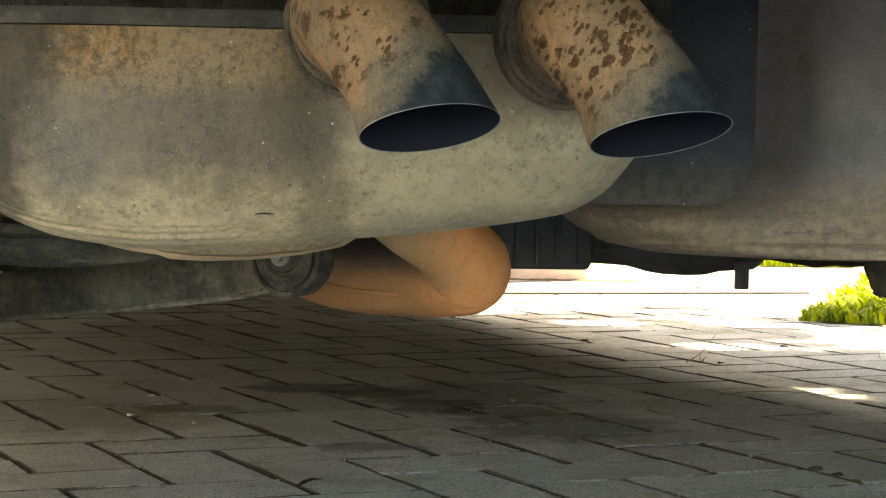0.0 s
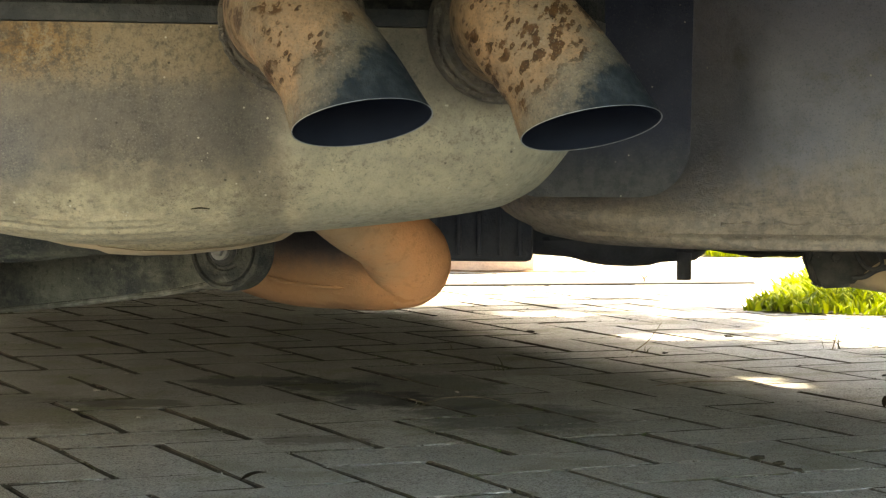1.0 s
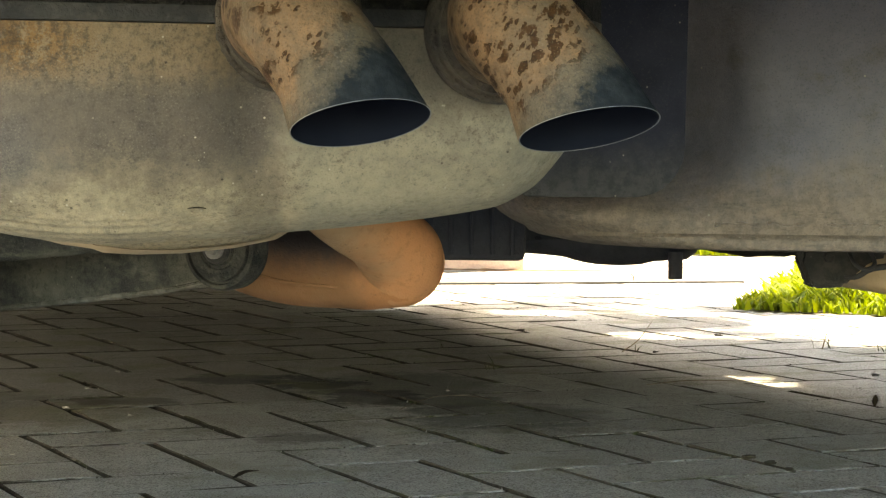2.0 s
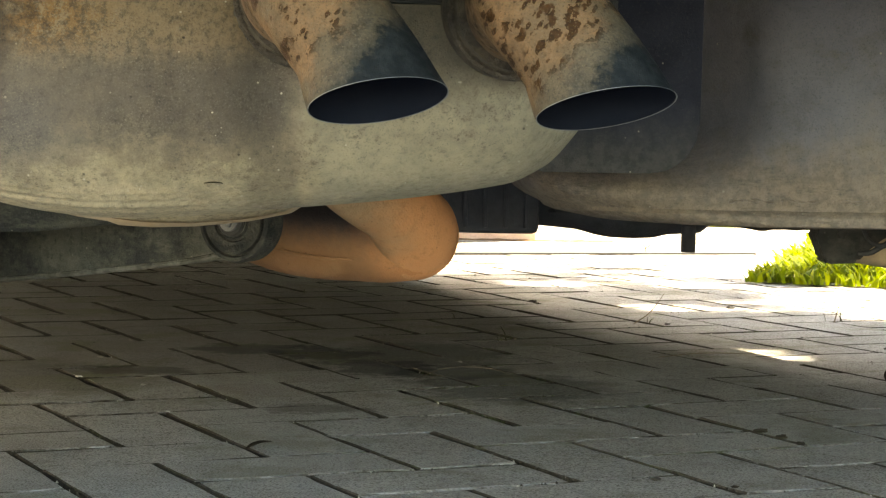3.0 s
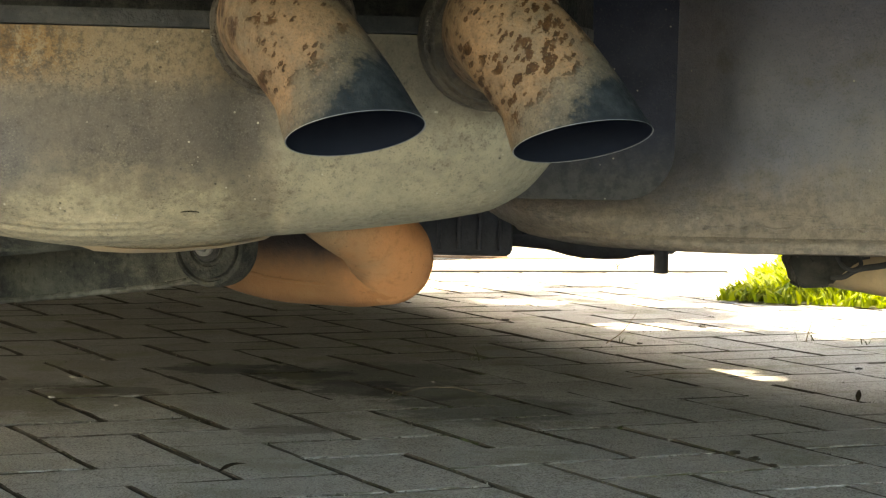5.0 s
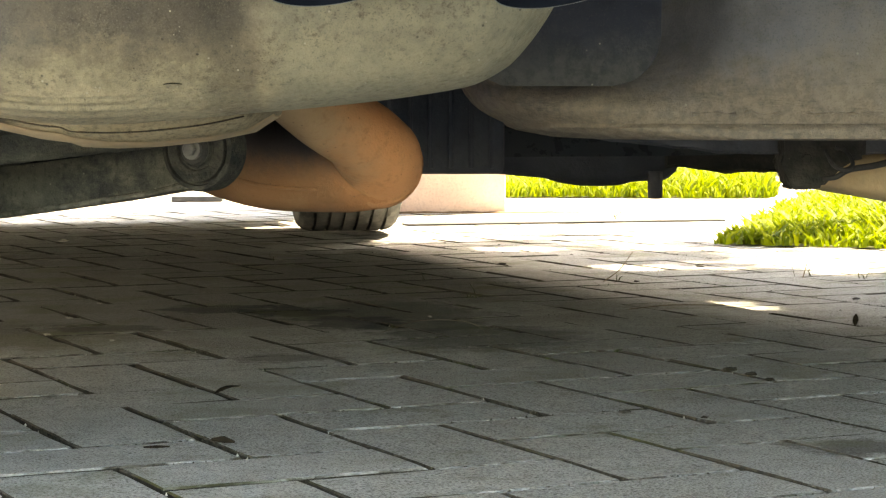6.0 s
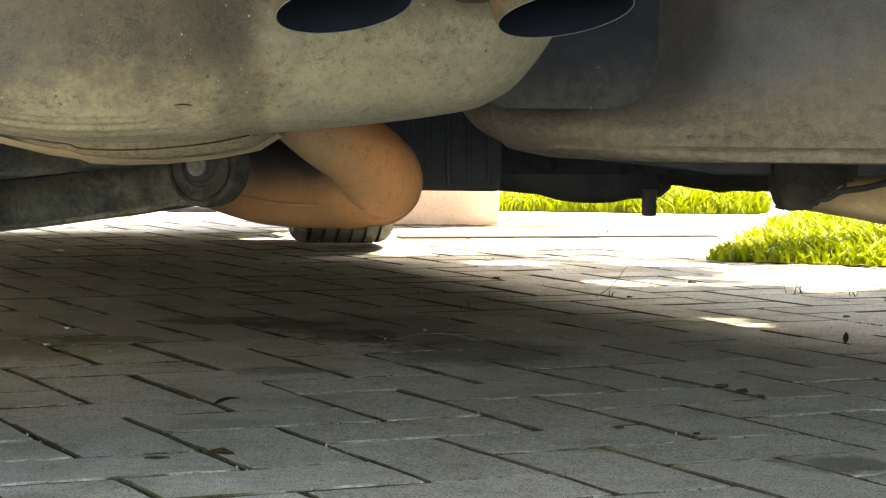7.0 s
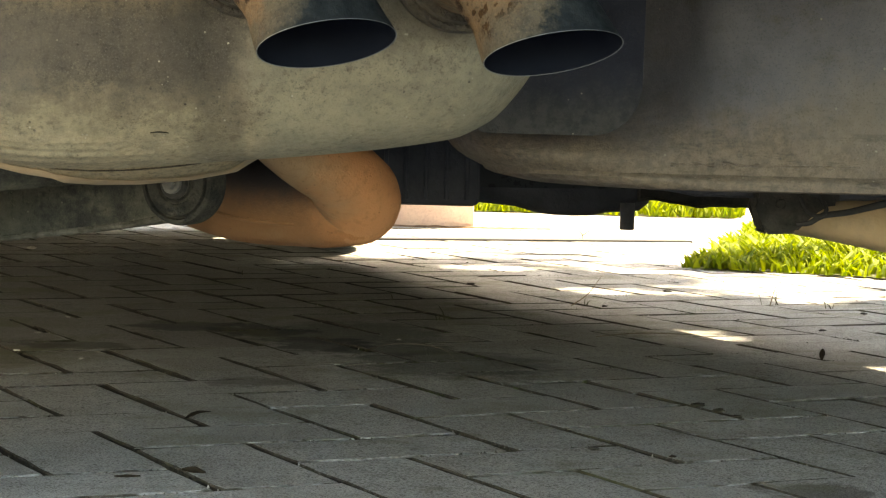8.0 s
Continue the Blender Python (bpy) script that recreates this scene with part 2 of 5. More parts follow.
def make_tub():
    """Grey underseal with brown road dirt along the bottom edge."""
    k = Mat("grey_underseal")
    a, g, f = k.noise(12, 5, 0.6), k.noise(150, 5, 0.7), k.noise(800, 3, 0.65)
    c = k.mix(k.ramp(a, 0.35, 0.7), (0.074, 0.072, 0.081), (0.110, 0.106, 0.113))
    brown = k.noise(30, 6, 0.72, k.mapped((0.8, 1, 1.4)))
    c = k.mix(k.ramp(brown, 0.5, 0.72, 0, 0.6), c, (0.062, 0.052, 0.039))
    low = k.math("ADD", k.axis(2), k.math("MULTIPLY", k.math("SUBTRACT", k.noise(24, 7, 0.72, k.mapped((1, 1, 0.6))), 0.5), 0.085))
    c = k.mix(k.ramp(low, 0.242, 0.30, 0.9, 0), c, k.mix(k.ramp(g, 0.4, 0.62), (0.142, 0.108, 0.074), (0.092, 0.071, 0.051)))
    # dark wet-looking smears and a paler dried splash
    c = k.mix(k.ramp(k.noise(7, 6, 0.65, k.mapped((1, 1, 0.7), (0, 0, 0), (0, 0.5, 0))), 0.48, 0.66, 0, 0.42), c, (0.036, 0.036, 0.042))
    splash = k.math("ADD", k.far((0.30, 1.32, 0.285), k.mapped((0.55, 1, 1), (0.135, 0, 0), (0, 0, 0))), k.math("MULTIPLY", k.math("SUBTRACT", k.noise(28, 7, 0.75), 0.5), 0.07))
    c = k.mix(k.ramp(splash, 0.012, 0.045, 0.45, 0), c, (0.16, 0.132, 0.098))
    # dark ragged runs along the lip
    runs = k.math("MULTIPLY", k.ramp(k.noise(42, 6, 0.75, k.mapped((0.45, 1, 3.2))), 0.54, 0.66), k.ramp(k.axis(2), 0.285, 0.25, 0.1, 0.5))
    c = k.mix(runs, c, (0.013, 0.012, 0.011))
    c = k.mix(k.ramp(f, 0.54, 0.68, 0, 0.3), c, (0.12, 0.106, 0.086))
    c = k.mix(k.ramp(f, 0.46, 0.34, 0, 0.3), c, (0.018, 0.017, 0.015))
    chips = k.math("MULTIPLY", k.ramp(k.math("ADD", k.cells(85), k.math("MULTIPLY", g, 0.1)), 0.09, 0.14, 1, 0), k.ramp(k.noise(18, 2), 0.44, 0.56, 0, 0.85))
    c = k.mix(chips, c, (0.20, 0.185, 0.145))
    return k.done(c, k.ramp(g, 0.3, 0.7, 0.5, 0.68), 0.0, k.math("ADD", g, k.math("MULTIPLY", f, 0.4)), 0.0014, 0.18)


def make_shield():
    """Black heat shield, its foot powdered with road dust."""
    k = Mat("dark_heat_shield")
    g, f = k.noise(140, 5, 0.7), k.noise(700, 3, 0.65)
    c = k.mix(k.ramp(k.noise(25, 4), 0.35, 0.65), (0.0095, 0.0108, 0.0170), (0.0155, 0.0170, 0.0250))
    low = k.math("ADD", k.axis(2), k.math("MULTIPLY", k.math("SUBTRACT", k.noise(60, 8, 0.78), 0.5), 0.06))
    c = k.mix(k.ramp(low, 0.258, 0.312, 0.8, 0), c, k.mix(k.ramp(g, 0.40, 0.64), (0.054, 0.051, 0.045), (0.031, 0.030, 0.027)))
    chips = k.math("MULTIPLY", k.ramp(k.math("ADD", k.cells(130), k.math("MULTIPLY", g, 0.15)), 0.12, 0.17, 1, 0), k.ramp(k.noise(22, 2), 0.46, 0.56, 0, 0.85))
    c = k.mix(chips, c, (0.18, 0.165, 0.13))
    c = k.mix(k.ramp(f, 0.56, 0.7, 0, 0.4), c, (0.04, 0.038, 0.034))
    return k.done(c, 0.75, 0.0, k.math("ADD", g, k.math("MULTIPLY", f, 0.4)), 0.0012, 0.1)


# what has soaked into the paving, and first the painted shade under the car: x, y, radius, how far it is drawn out
# across, strength, colour
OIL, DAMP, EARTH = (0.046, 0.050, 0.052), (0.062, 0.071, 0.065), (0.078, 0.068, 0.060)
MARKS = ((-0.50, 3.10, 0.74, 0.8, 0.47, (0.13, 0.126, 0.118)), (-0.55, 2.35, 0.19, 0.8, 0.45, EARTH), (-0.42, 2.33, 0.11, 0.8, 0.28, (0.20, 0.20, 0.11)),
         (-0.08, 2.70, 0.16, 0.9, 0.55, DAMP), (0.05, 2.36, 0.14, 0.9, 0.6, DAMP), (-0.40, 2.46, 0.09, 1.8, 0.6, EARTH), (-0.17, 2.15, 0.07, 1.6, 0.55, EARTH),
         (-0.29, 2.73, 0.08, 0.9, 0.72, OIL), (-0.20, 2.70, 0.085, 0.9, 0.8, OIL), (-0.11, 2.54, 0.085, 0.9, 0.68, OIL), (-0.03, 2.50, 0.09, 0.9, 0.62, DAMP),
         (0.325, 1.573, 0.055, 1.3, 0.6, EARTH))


def make_paver(name, single):
    k = Mat(name)
    geo = k.add("ShaderNodeNewGeometry").outputs["Position"]
    k.co = geo
    pick = k.chance() if single else k.island()
    stain, g, f = k.noise(3.0, 5, 0.6), k.noise(75, 5, 0.75), k.noise(520, 4, 0.7)
    c = k.mix(pick, (0.415, 0.420, 0.408), (0.535, 0.540, 0.524))
    c = k.mix(k.ramp(stain, 0.5, 0.72, 0, 0.55), c, (0.23, 0.21, 0.18))
    c = k.mix(k.ramp(k.noise(15, 7, 0.72), 0.42, 0.66, 0, 0.5), c, (0.31, 0.295, 0.262))
    c = k.mix(k.ramp(g, 0.45, 0.66, 0, 0.55), c, (0.26, 0.252, 0.23))
    c = k.mix(k.ramp(f, 0.51, 0.585, 0, 0.6), c, (0.62, 0.61, 0.57))
    c = k.mix(k.ramp(f, 0.485, 0.41, 0, 0.7), c, (0.09, 0.086, 0.077))
    pale = k.math("MULTIPLY", k.ramp(k.cells(230), 0.14, 0.28, 1, 0), k.ramp(k.noise(80, 3), 0.48, 0.6, 0, 0.6))
    c = k.mix(pale, c, (0.66, 0.65, 0.6))
    pit = k.math("MULTIPLY", k.ramp(k.cells(150, k.mapped((1, 1, 1), (2.3, 0.7, 0))), 0.12, 0.24, 1, 0), k.ramp(k.noise(45, 3), 0.48, 0.58, 0, 0.85))
    c = k.mix(pit, c, (0.06, 0.056, 0.05))
    # brown dirt that has dropped off the car, damp oily marks, and painted car shade
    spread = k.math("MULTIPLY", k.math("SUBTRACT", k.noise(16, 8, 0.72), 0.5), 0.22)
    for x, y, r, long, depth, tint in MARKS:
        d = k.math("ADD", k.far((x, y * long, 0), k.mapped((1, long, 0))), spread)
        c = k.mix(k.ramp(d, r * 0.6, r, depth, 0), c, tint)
    moss = k.math("MULTIPLY", k.ramp(k.noise(7, 5, 0.65), 0.52, 0.66), 0.4)
    c = k.mix(moss, c, (0.17, 0.18, 0.10))
    return k.done(c, 1.0, 0.0, k.math("ADD", k.math("SUBTRACT", g, pit), f), 0.006, 0.04)


def make_chamfer(name, scuffed):
    """The worn edges of the blocks: black soil and moss caught there, scuffed pale in places."""
    k = Mat(name)
    k.co = k.add("ShaderNodeNewGeometry").outputs["Position"]
    g = k.noise(160, 5, 0.7)
    c = k.mix(k.ramp(g, 0.35, 0.65), (0.03, 0.027, 0.022), (0.085, 0.078, 0.063))
    worn = k.ramp(k.noise(26, 7, 0.75), *((0.40, 0.58) if scuffed else (0.57, 0.67)), 0, 0.9)
    # less trodden, so blacker, towards the lawn
    worn = k.math("MULTIPLY", worn, k.ramp(k.math("ADD", k.axis(1), k.noise(2.0, 3)), 2.7, 3.2, 1, 0.1))
    c = k.mix(worn, c, k.mix(k.ramp(g, 0.4, 0.6), *(((0.23, 0.23, 0.218), (0.38, 0.376, 0.36)) if scuffed else ((0.14, 0.137, 0.128), (0.25, 0.245, 0.23)))))
    c = k.mix(k.ramp(k.noise(9, 4, 0.6, k.mapped((1, 1, 1), (4, 2, 0))), 0.52, 0.64, 0, 0.6), c, (0.05, 0.055, 0.02))
    return k.done(c, 0.95, 0.0, g, 0.004, 0.05)


def make_leafy(name, lo, hi):
    k = Mat(name)
    pick = k.island()
    c = k.mix(pick, lo, hi)
    m = k.done(c, 0.65, 0, None, 0.001, 0.15)
    lit = k.add("ShaderNodeBsdfTranslucent")
    k.link(c, lit.inputs[0])
    both = k.add("ShaderNodeMixShader")
    both.inputs[0].default_value = 0.3
    k.link(k.b.outputs[0], both.inputs[1])
    k.link(lit.outputs[0], both.inputs[2])
    k.link(both.outputs[0], k.t.nodes["Material Output"].inputs[0])
    return m


def make_masonry(name, lo, hi):
    k = Mat(name)
    c = k.mix(k.ramp(k.noise(9, 5), 0.4, 0.65), lo, hi)
    c = k.mix(k.ramp(k.noise(160, 4), 0.45, 0.7, 0, 0.4), c, tuple(v * 0.75 for v in lo))
    return k.done(c, 0.85, 0, k.noise(160, 4), 0.002, 0.3)


def make_soil(name, lo, hi, depth=0.004):
    k = Mat(name)
    c = k.mix(k.ramp(k.noise(2.2, 5), 0.35, 0.65), lo, hi)
    c = k.mix(k.ramp(k.noise(90, 4, 0.7), 0.4, 0.7, 0, 0.7), c, tuple(v * 0.45 for v in lo))
    return k.done(c, 0.95, 0, k.noise(90, 4, 0.7), depth, 0.2)


STEEL = make_muffler_steel()
SOOT, EDGE, TUB = make_soot(), make_bare_edge(), make_tub()
RUST = make_rust("orange_rusty_steel", (0.275, 0.172, 0.095), (0.42, 0.182, 0.078))
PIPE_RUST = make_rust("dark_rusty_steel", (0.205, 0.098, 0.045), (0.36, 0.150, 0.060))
TIP_A, TIP_B = Vector((-0.0210, 0.83, 0.3043)), Vector((0.0710, 0.832, 0.3029))
TIP_STEEL_A = make_tip_steel("spotted_tip_steel", TIP_A, 0.019, 120, 0.462)
TIP_STEEL_B = make_tip_steel("freckled_tip_steel", TIP_B, 0.012, 235, 0.45)
BLACK = make_plain("black_plastic", (0.038, 0.042, 0.054), (0.060, 0.064, 0.076), 0.6, dust=(0.03, 0.028, 0.025), amount=0.3)
SHIELD = make_shield()
GRIMY = make_plain("greasy_black_steel", (0.007, 0.007, 0.0068), (0.016, 0.0155, 0.014), 0.8, 0.0, 40, 0.002, (0.04, 0.037, 0.03), 0.5, 0.08)
CHASSIS = make_plain("dirty_chassis_black", (0.015, 0.015, 0.0145), (0.032, 0.030, 0.027), 0.7, 0.0, 25, 0.0015, (0.062, 0.056, 0.045), 0.45, 0.15)
ARM = make_arm()
DUSTLIP = make_plain("grey_dust_lip", (0.07, 0.066, 0.054), (0.15, 0.14, 0.115), 0.85, 0.0, 50, 0.002, (0.02, 0.019, 0.016), 0.6, 0.1)
DUSTY = make_plain("tan_dust_on_metal", (0.34, 0.235, 0.135), (0.42, 0.30, 0.18), 0.75, 0.0, 14, 0.001, (0.2, 0.17, 0.13), 0.5)
COLLAR = make_plain("dirty_weld_steel", (0.050, 0.042, 0.033), (0.088, 0.070, 0.050), 0.8, 0.0, 60, 0.003, (0.022, 0.018, 0.014), 0.7, 0.12)
RUBBER = make_plain("black_rubber", (0.022, 0.022, 0.023), (0.035, 0.034, 0.033), 0.75, 0.0, 30, 0.0006)
TREAD = make_plain("dusty_tyre_rubber", (0.05, 0.049, 0.047), (0.085, 0.082, 0.076), 0.85, 0.0, 20, 0.0008, (0.15, 0.14, 0.125), 0.6)
EYE = make_plain("dusty_link_eye", (0.017, 0.0175, 0.0175), (0.050, 0.048, 0.040), 0.75, 0.0, 45, 0.002, (0.085, 0.080, 0.062), 0.5, 0.1)
ZINC = make_plain("dull_zinc", (0.10, 0.095, 0.087), (0.17, 0.162, 0.147), 0.55, 0.2, 60, 0.0005)
ALLOY = make_plain("silver_alloy", (0.45, 0.46, 0.47), (0.55, 0.55, 0.55), 0.35, 0.8, 20, 0.0002)
PAINT = make_plain("dark_grey_car_paint", (0.05, 0.055, 0.06), (0.06, 0.064, 0.07), 0.3, 0.2, 6, 0.0001)
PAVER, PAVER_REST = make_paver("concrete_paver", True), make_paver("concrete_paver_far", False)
CHAMFER, SCUFFED = make_chamfer("dirty_paver_edge", False), make_chamfer("scuffed_paver_edge", True)
GRIT = make_soil("dark_grit", (0.016, 0.014, 0.010), (0.03, 0.027, 0.018), 0.001)
JOINT = make_soil("dark_joint_sand", (0.014, 0.0125, 0.010), (0.026, 0.023, 0.017), 0.003)
CRUST = make_soil("brown_soil_crust", (0.16, 0.10, 0.06), (0.22, 0.15, 0.10))
SOIL = make_soil("lawn_soil", (0.09, 0.075, 0.045), (0.07, 0.085, 0.03))
BLADE = make_leafy("grass_blade", (0.07, 0.105, 0.0035), (0.20, 0.235, 0.008))
WEED = make_leafy("joint_weed", (0.03, 0.034, 0.014), (0.06, 0.06, 0.028))
LEAF = make_leafy("tree_leaf", (0.05, 0.09, 0.02), (0.08, 0.13, 0.03))
MOSS = make_leafy("joint_moss", (0.022, 0.032, 0.010), (0.05, 0.065, 0.018))
DARKLEAF = make_plain("dark_dead_leaf", (0.008, 0.0065, 0.005), (0.02, 0.016, 0.011), 0.9, 0, 60, 0.0003, spec=0.05)
BARK = make_plain("grey_bark", (0.12, 0.1, 0.08), (0.2, 0.17, 0.14), 0.9, 0, 8, 0.01)
DRY = make_plain("dry_twig", (0.10, 0.075, 0.05), (0.2, 0.16, 0.1), 0.85, 0, 60, 0.0003)
PEBBLE = make_plain("pale_stone_chip", (0.34, 0.325, 0.29), (0.46, 0.44, 0.39), 0.8, 0, 60, 0.0003)
MASONRY = make_masonry("pink_masonry_paint", (0.66, 0.46, 0.38), (0.72, 0.53, 0.44))
BOUNCE_PALE = make_masonry("bounce_wall_paint", (0.60, 0.59, 0.54), (0.66, 0.65, 0.60))
SKY_BLOCK = make_plain("sky_block_brown", (0.10, 0.085, 0.065), (0.15, 0.125, 0.095), 0.9, 0, 3, 0.004)


# ---------------------------------------------------------------- mesh helpers
def part(name, bm, material, parent=None, label="", smooth=True, angle=40):
    """Link a bmesh, given in world metres, as ONE mesh object under a thing or a part."""
    bmesh.ops.remove_doubles(bm, verts=bm.verts, dist=1e-6)
    bmesh.ops.recalc_face_normals(bm, faces=bm.faces)
    me = bpy.data.meshes.new(name)
    bm.to_mesh(me)
    bm.free()
    for m in material if isinstance(material, (list, tuple)) else (material,):
        me.materials.append(m)
    if smooth:
        me.shade_smooth()
        me.set_sharp_from_angle(angle=radians(angle))
    ob = new(name, me)
    if parent:
        ob.parent = parent
        ob.matrix_parent_inverse = base_of(parent).inverted()
    return tagged(ob, label)


def base_of(ob):
    m = ob.matrix_basis.copy()
    if ob.parent:
        m = base_of(ob.parent) @ ob.matrix_parent_inverse @ m
    return m


def holder(name, m):
    ob = new(name)
    ob.matrix_basis = m
    ob.empty_display_size = 0.1
    return ob


def skin(bm, rings, closed=True, cap=True, material=0):
    """Faces between rings of points, each ring closed on itself."""
    rows = [[bm.verts.new(p) for p in ring] for ring in rings]
    n = len(rows[0])
    for a, b in zip(rows, rows[1:]):
        for i in range(n if closed else n - 1):
            f = bm.faces.new((a[i], a[(i + 1) % n], b[(i + 1) % n], b[i]))
            f.material_index = material
    if cap and closed:
        for ring in (rows[0][::-1], rows[-1]):
            bm.faces.new(ring).material_index = material
    return rows


def glide(points, steps):
    """A smooth line through points (Catmull-Rom)."""
    p = [Vector(q) for q in points]
    p = [2 * p[0] - p[1], *p, 2 * p[-1] - p[-2]]
    out = []
    for i in range(1, len(p) - 2):
        for s in range(steps):
            t = s / steps
            out.append(0.5 * (2 * p[i] + (p[i + 1] - p[i - 1]) * t + (2 * p[i - 1] - 5 * p[i] + 4 * p[i + 1] - p[i + 2]) * t * t + (3 * p[i] - p[i - 1] - 3 * p[i + 1] + p[i + 2]) * t ** 3))
    return [*out, p[-2]]


def hoops(line, radius, sides=32, up=Vector((0, 0, 1))):
    """Round sections along a line; radius is a number or one per point."""
    rings, n0 = [], None
    for i, q in enumerate(line):
        d = (line[min(i + 1, len(line) - 1)] - line[max(i - 1, 0)]).normalized()
        if n0 is None:
            n0 = up.cross(d) if abs(up.dot(d)) < 0.95 else Vector((1, 0, 0)).cross(d)
        n0 = (n0 - d * n0.dot(d)).normalized()
        b, r = d.cross(n0), radius[i] if isinstance(radius, (list, tuple)) else radius
        rings.append([q + r * (math.cos(2 * math.pi * k / sides) * n0 + math.sin(2 * math.pi * k / sides) * b) for k in range(sides)])
    return rings


def tube(bm, points, radius, sides=24, steps=8, cap=True):
    line = glide(points, steps)
    if isinstance(radius, (list, tuple)):
        radius = [float(r) for r in np.interp(np.linspace(0, len(radius) - 1, len(line)), range(len(radius)), radius)]
    return skin(bm, hoops(line, radius, sides), cap=cap)


def box(bm, lo, hi, bevel=0.0, m=Matrix(), segments=2):
    made = bmesh.ops.create_cube(bm, size=1.0)["verts"]
    lo, hi = Vector(lo), Vector(hi)
    for v in made:
        v.co = Vector((lo[i] + (v.co[i] + 0.5) * (hi[i] - lo[i]) for i in range(3)))
    if bevel:
        edges = list({e for v in made for e in v.link_edges})
        made = bmesh.ops.bevel(bm, geom=edges, offset=bevel, segments=segments, affect="EDGES", profile=0.5)["verts"]
    bmesh.ops.transform(bm, matrix=m, verts=made)
    return made


def disc_stack(bm, m, profile, sides=32, material=0):
    """A lathe about local z: profile rows of (radius, height), placed by m."""
    rings = [[m @ Vector((r * math.cos(2 * math.pi * k / sides), r * math.sin(2 * math.pi * k / sides), h)) for k in range(sides)] for r, h in profile]
    return skin(bm, rings, material=material)


def plate(bm, outline, thick, m):
    """A flat plate from an outline in local x, y, with thickness along local z."""
    low = [bm.verts.new(m @ Vector((x, y, 0))) for x, y in outline]
    top = [bm.verts.new(m @ Vector((x, y, thick))) for x, y in outline]
    n = len(outline)
    bm.faces.new(low[::-1]), bm.faces.new(top)
    for i in range(n):
        bm.faces.new((low[i], low[(i + 1) % n], top[(i + 1) % n], top[i]))


def easy(x, xs, ys):
    """A smooth curve through the rows."""
    i = min(max(int(np.searchsorted(xs, x)) - 1, 0), len(xs) - 2)
    slopes = [(ys[k + 1] - ys[k]) / (xs[k + 1] - xs[k]) for k in range(len(xs) - 1)]

    def tangent(k):
        a, b = slopes[max(k - 1, 0)], slopes[min(k, len(slopes) - 1)]
        return 0.0 if a * b <= 0 else 2 * a * b / (a + b)

    h = xs[i + 1] - xs[i]
    t = (x - xs[i]) / h
    return float(ys[i] * (1 + 2 * t) * (1 - t) ** 2 + h * tangent(i) * t * (1 - t) ** 2 + ys[i + 1] * t * t * (3 - 2 * t) + h * tangent(i + 1) * t * t * (t - 1))


def lerp(x, xs, ys):
    return float(np.interp(x, xs, ys))


# ---------------------------------------------------------------- the ground
TURN, CORNER, UNIT = 0.464, Vector((-0.662, -2.010)), 0.1
PAVED = Matrix.Rotation(TURN, 4, "Z") @ Matrix.Translation((-CORNER.x, -CORNER.y, 0))


def sag(y):
    """How far the bedding has sunk below the drive's near end."""
    f = min(1.0, max(0.0, (y - 2.2) / 0.8))
    return -0.006 * f * f * (3 - 2 * f)


def lattice(across, down):
    """The world place of a paver grid corner, counted in tenths of a metre."""
    p = PAVED @ Vector((across * UNIT, -down * UNIT, 0))
    return Vector((p.x - 0.018 * max(0.0, p.x - 0.08), p.y + 0.005, sag(p.y)))


def paved(x, y):
    """Whether the drive is paved here; the rest is lawn."""
    if y > 6.2 + 0.03 * math.sin(x * 7):
        return x < 0.12 or x > 0.90 + 0.03 * math.sin(y * 9)
    edge = 0.50 + 0.225 * (y - 4.07) + 0.015 * math.sin(y * 9)
    near = 4.07 - 0.5 * (x - 0.49) + 0.015 * math.sin(x * 11)
    return not (x > edge and y > near)


def build_ground():
    bm = bmesh.new()
    s = 400
    vs = [bm.verts.new((x, y, -0.034)) for x, y in ((-s, -s), (s, -s), (s, s), (-s, s))]
    bm.faces.new(vs)
    return tagged(part("ground", bm, JOINT, smooth=False), "dark sandy ground below pavers and lawn", "ground", kind="structure")


def build_lawn():
    """Soil sheets of the lawn, fine near the drive and coarse beyond."""
    made = []
    for x0, x1, y0, y1, step in ((0.40, 1.6, 3.4, 6.2, 0.03), (0.09, 1.6, 6.17, 7.0, 0.03), (1.6, 14, 0.0, 7.0, 0.2), (0.09, 14, 7.0, 24, 0.5)):
        bm = bmesh.new()
        nx, ny = round((x1 - x0) / step), round((y1 - y0) / step)
        spot = [[(x0 + (x1 - x0) * i / nx, y0 + (y1 - y0) * j / ny) for j in range(ny + 1)] for i in range(nx + 1)]
        known = {}

        def corner(i, j):
            if (i, j) not in known:
                x, y = spot[i][j]
                known[i, j] = bm.verts.new((x, y, -0.0035 + 0.0015 * noise.noise((x * 5, y * 5, 0))))
            return known[i, j]

        for i in range(nx):
            for j in range(ny):
                if all(not paved(*spot[a][b]) for a in (i, i + 1) for b in (j, j + 1)):
                    bm.faces.new((corner(i, j), corner(i + 1, j), corner(i + 1, j + 1), corner(i, j + 1)))
        made.append(tagged(part("lawn_soil", bm, SOIL), "brown soil under the lawn grass", "soil", kind="structure"))
    return made


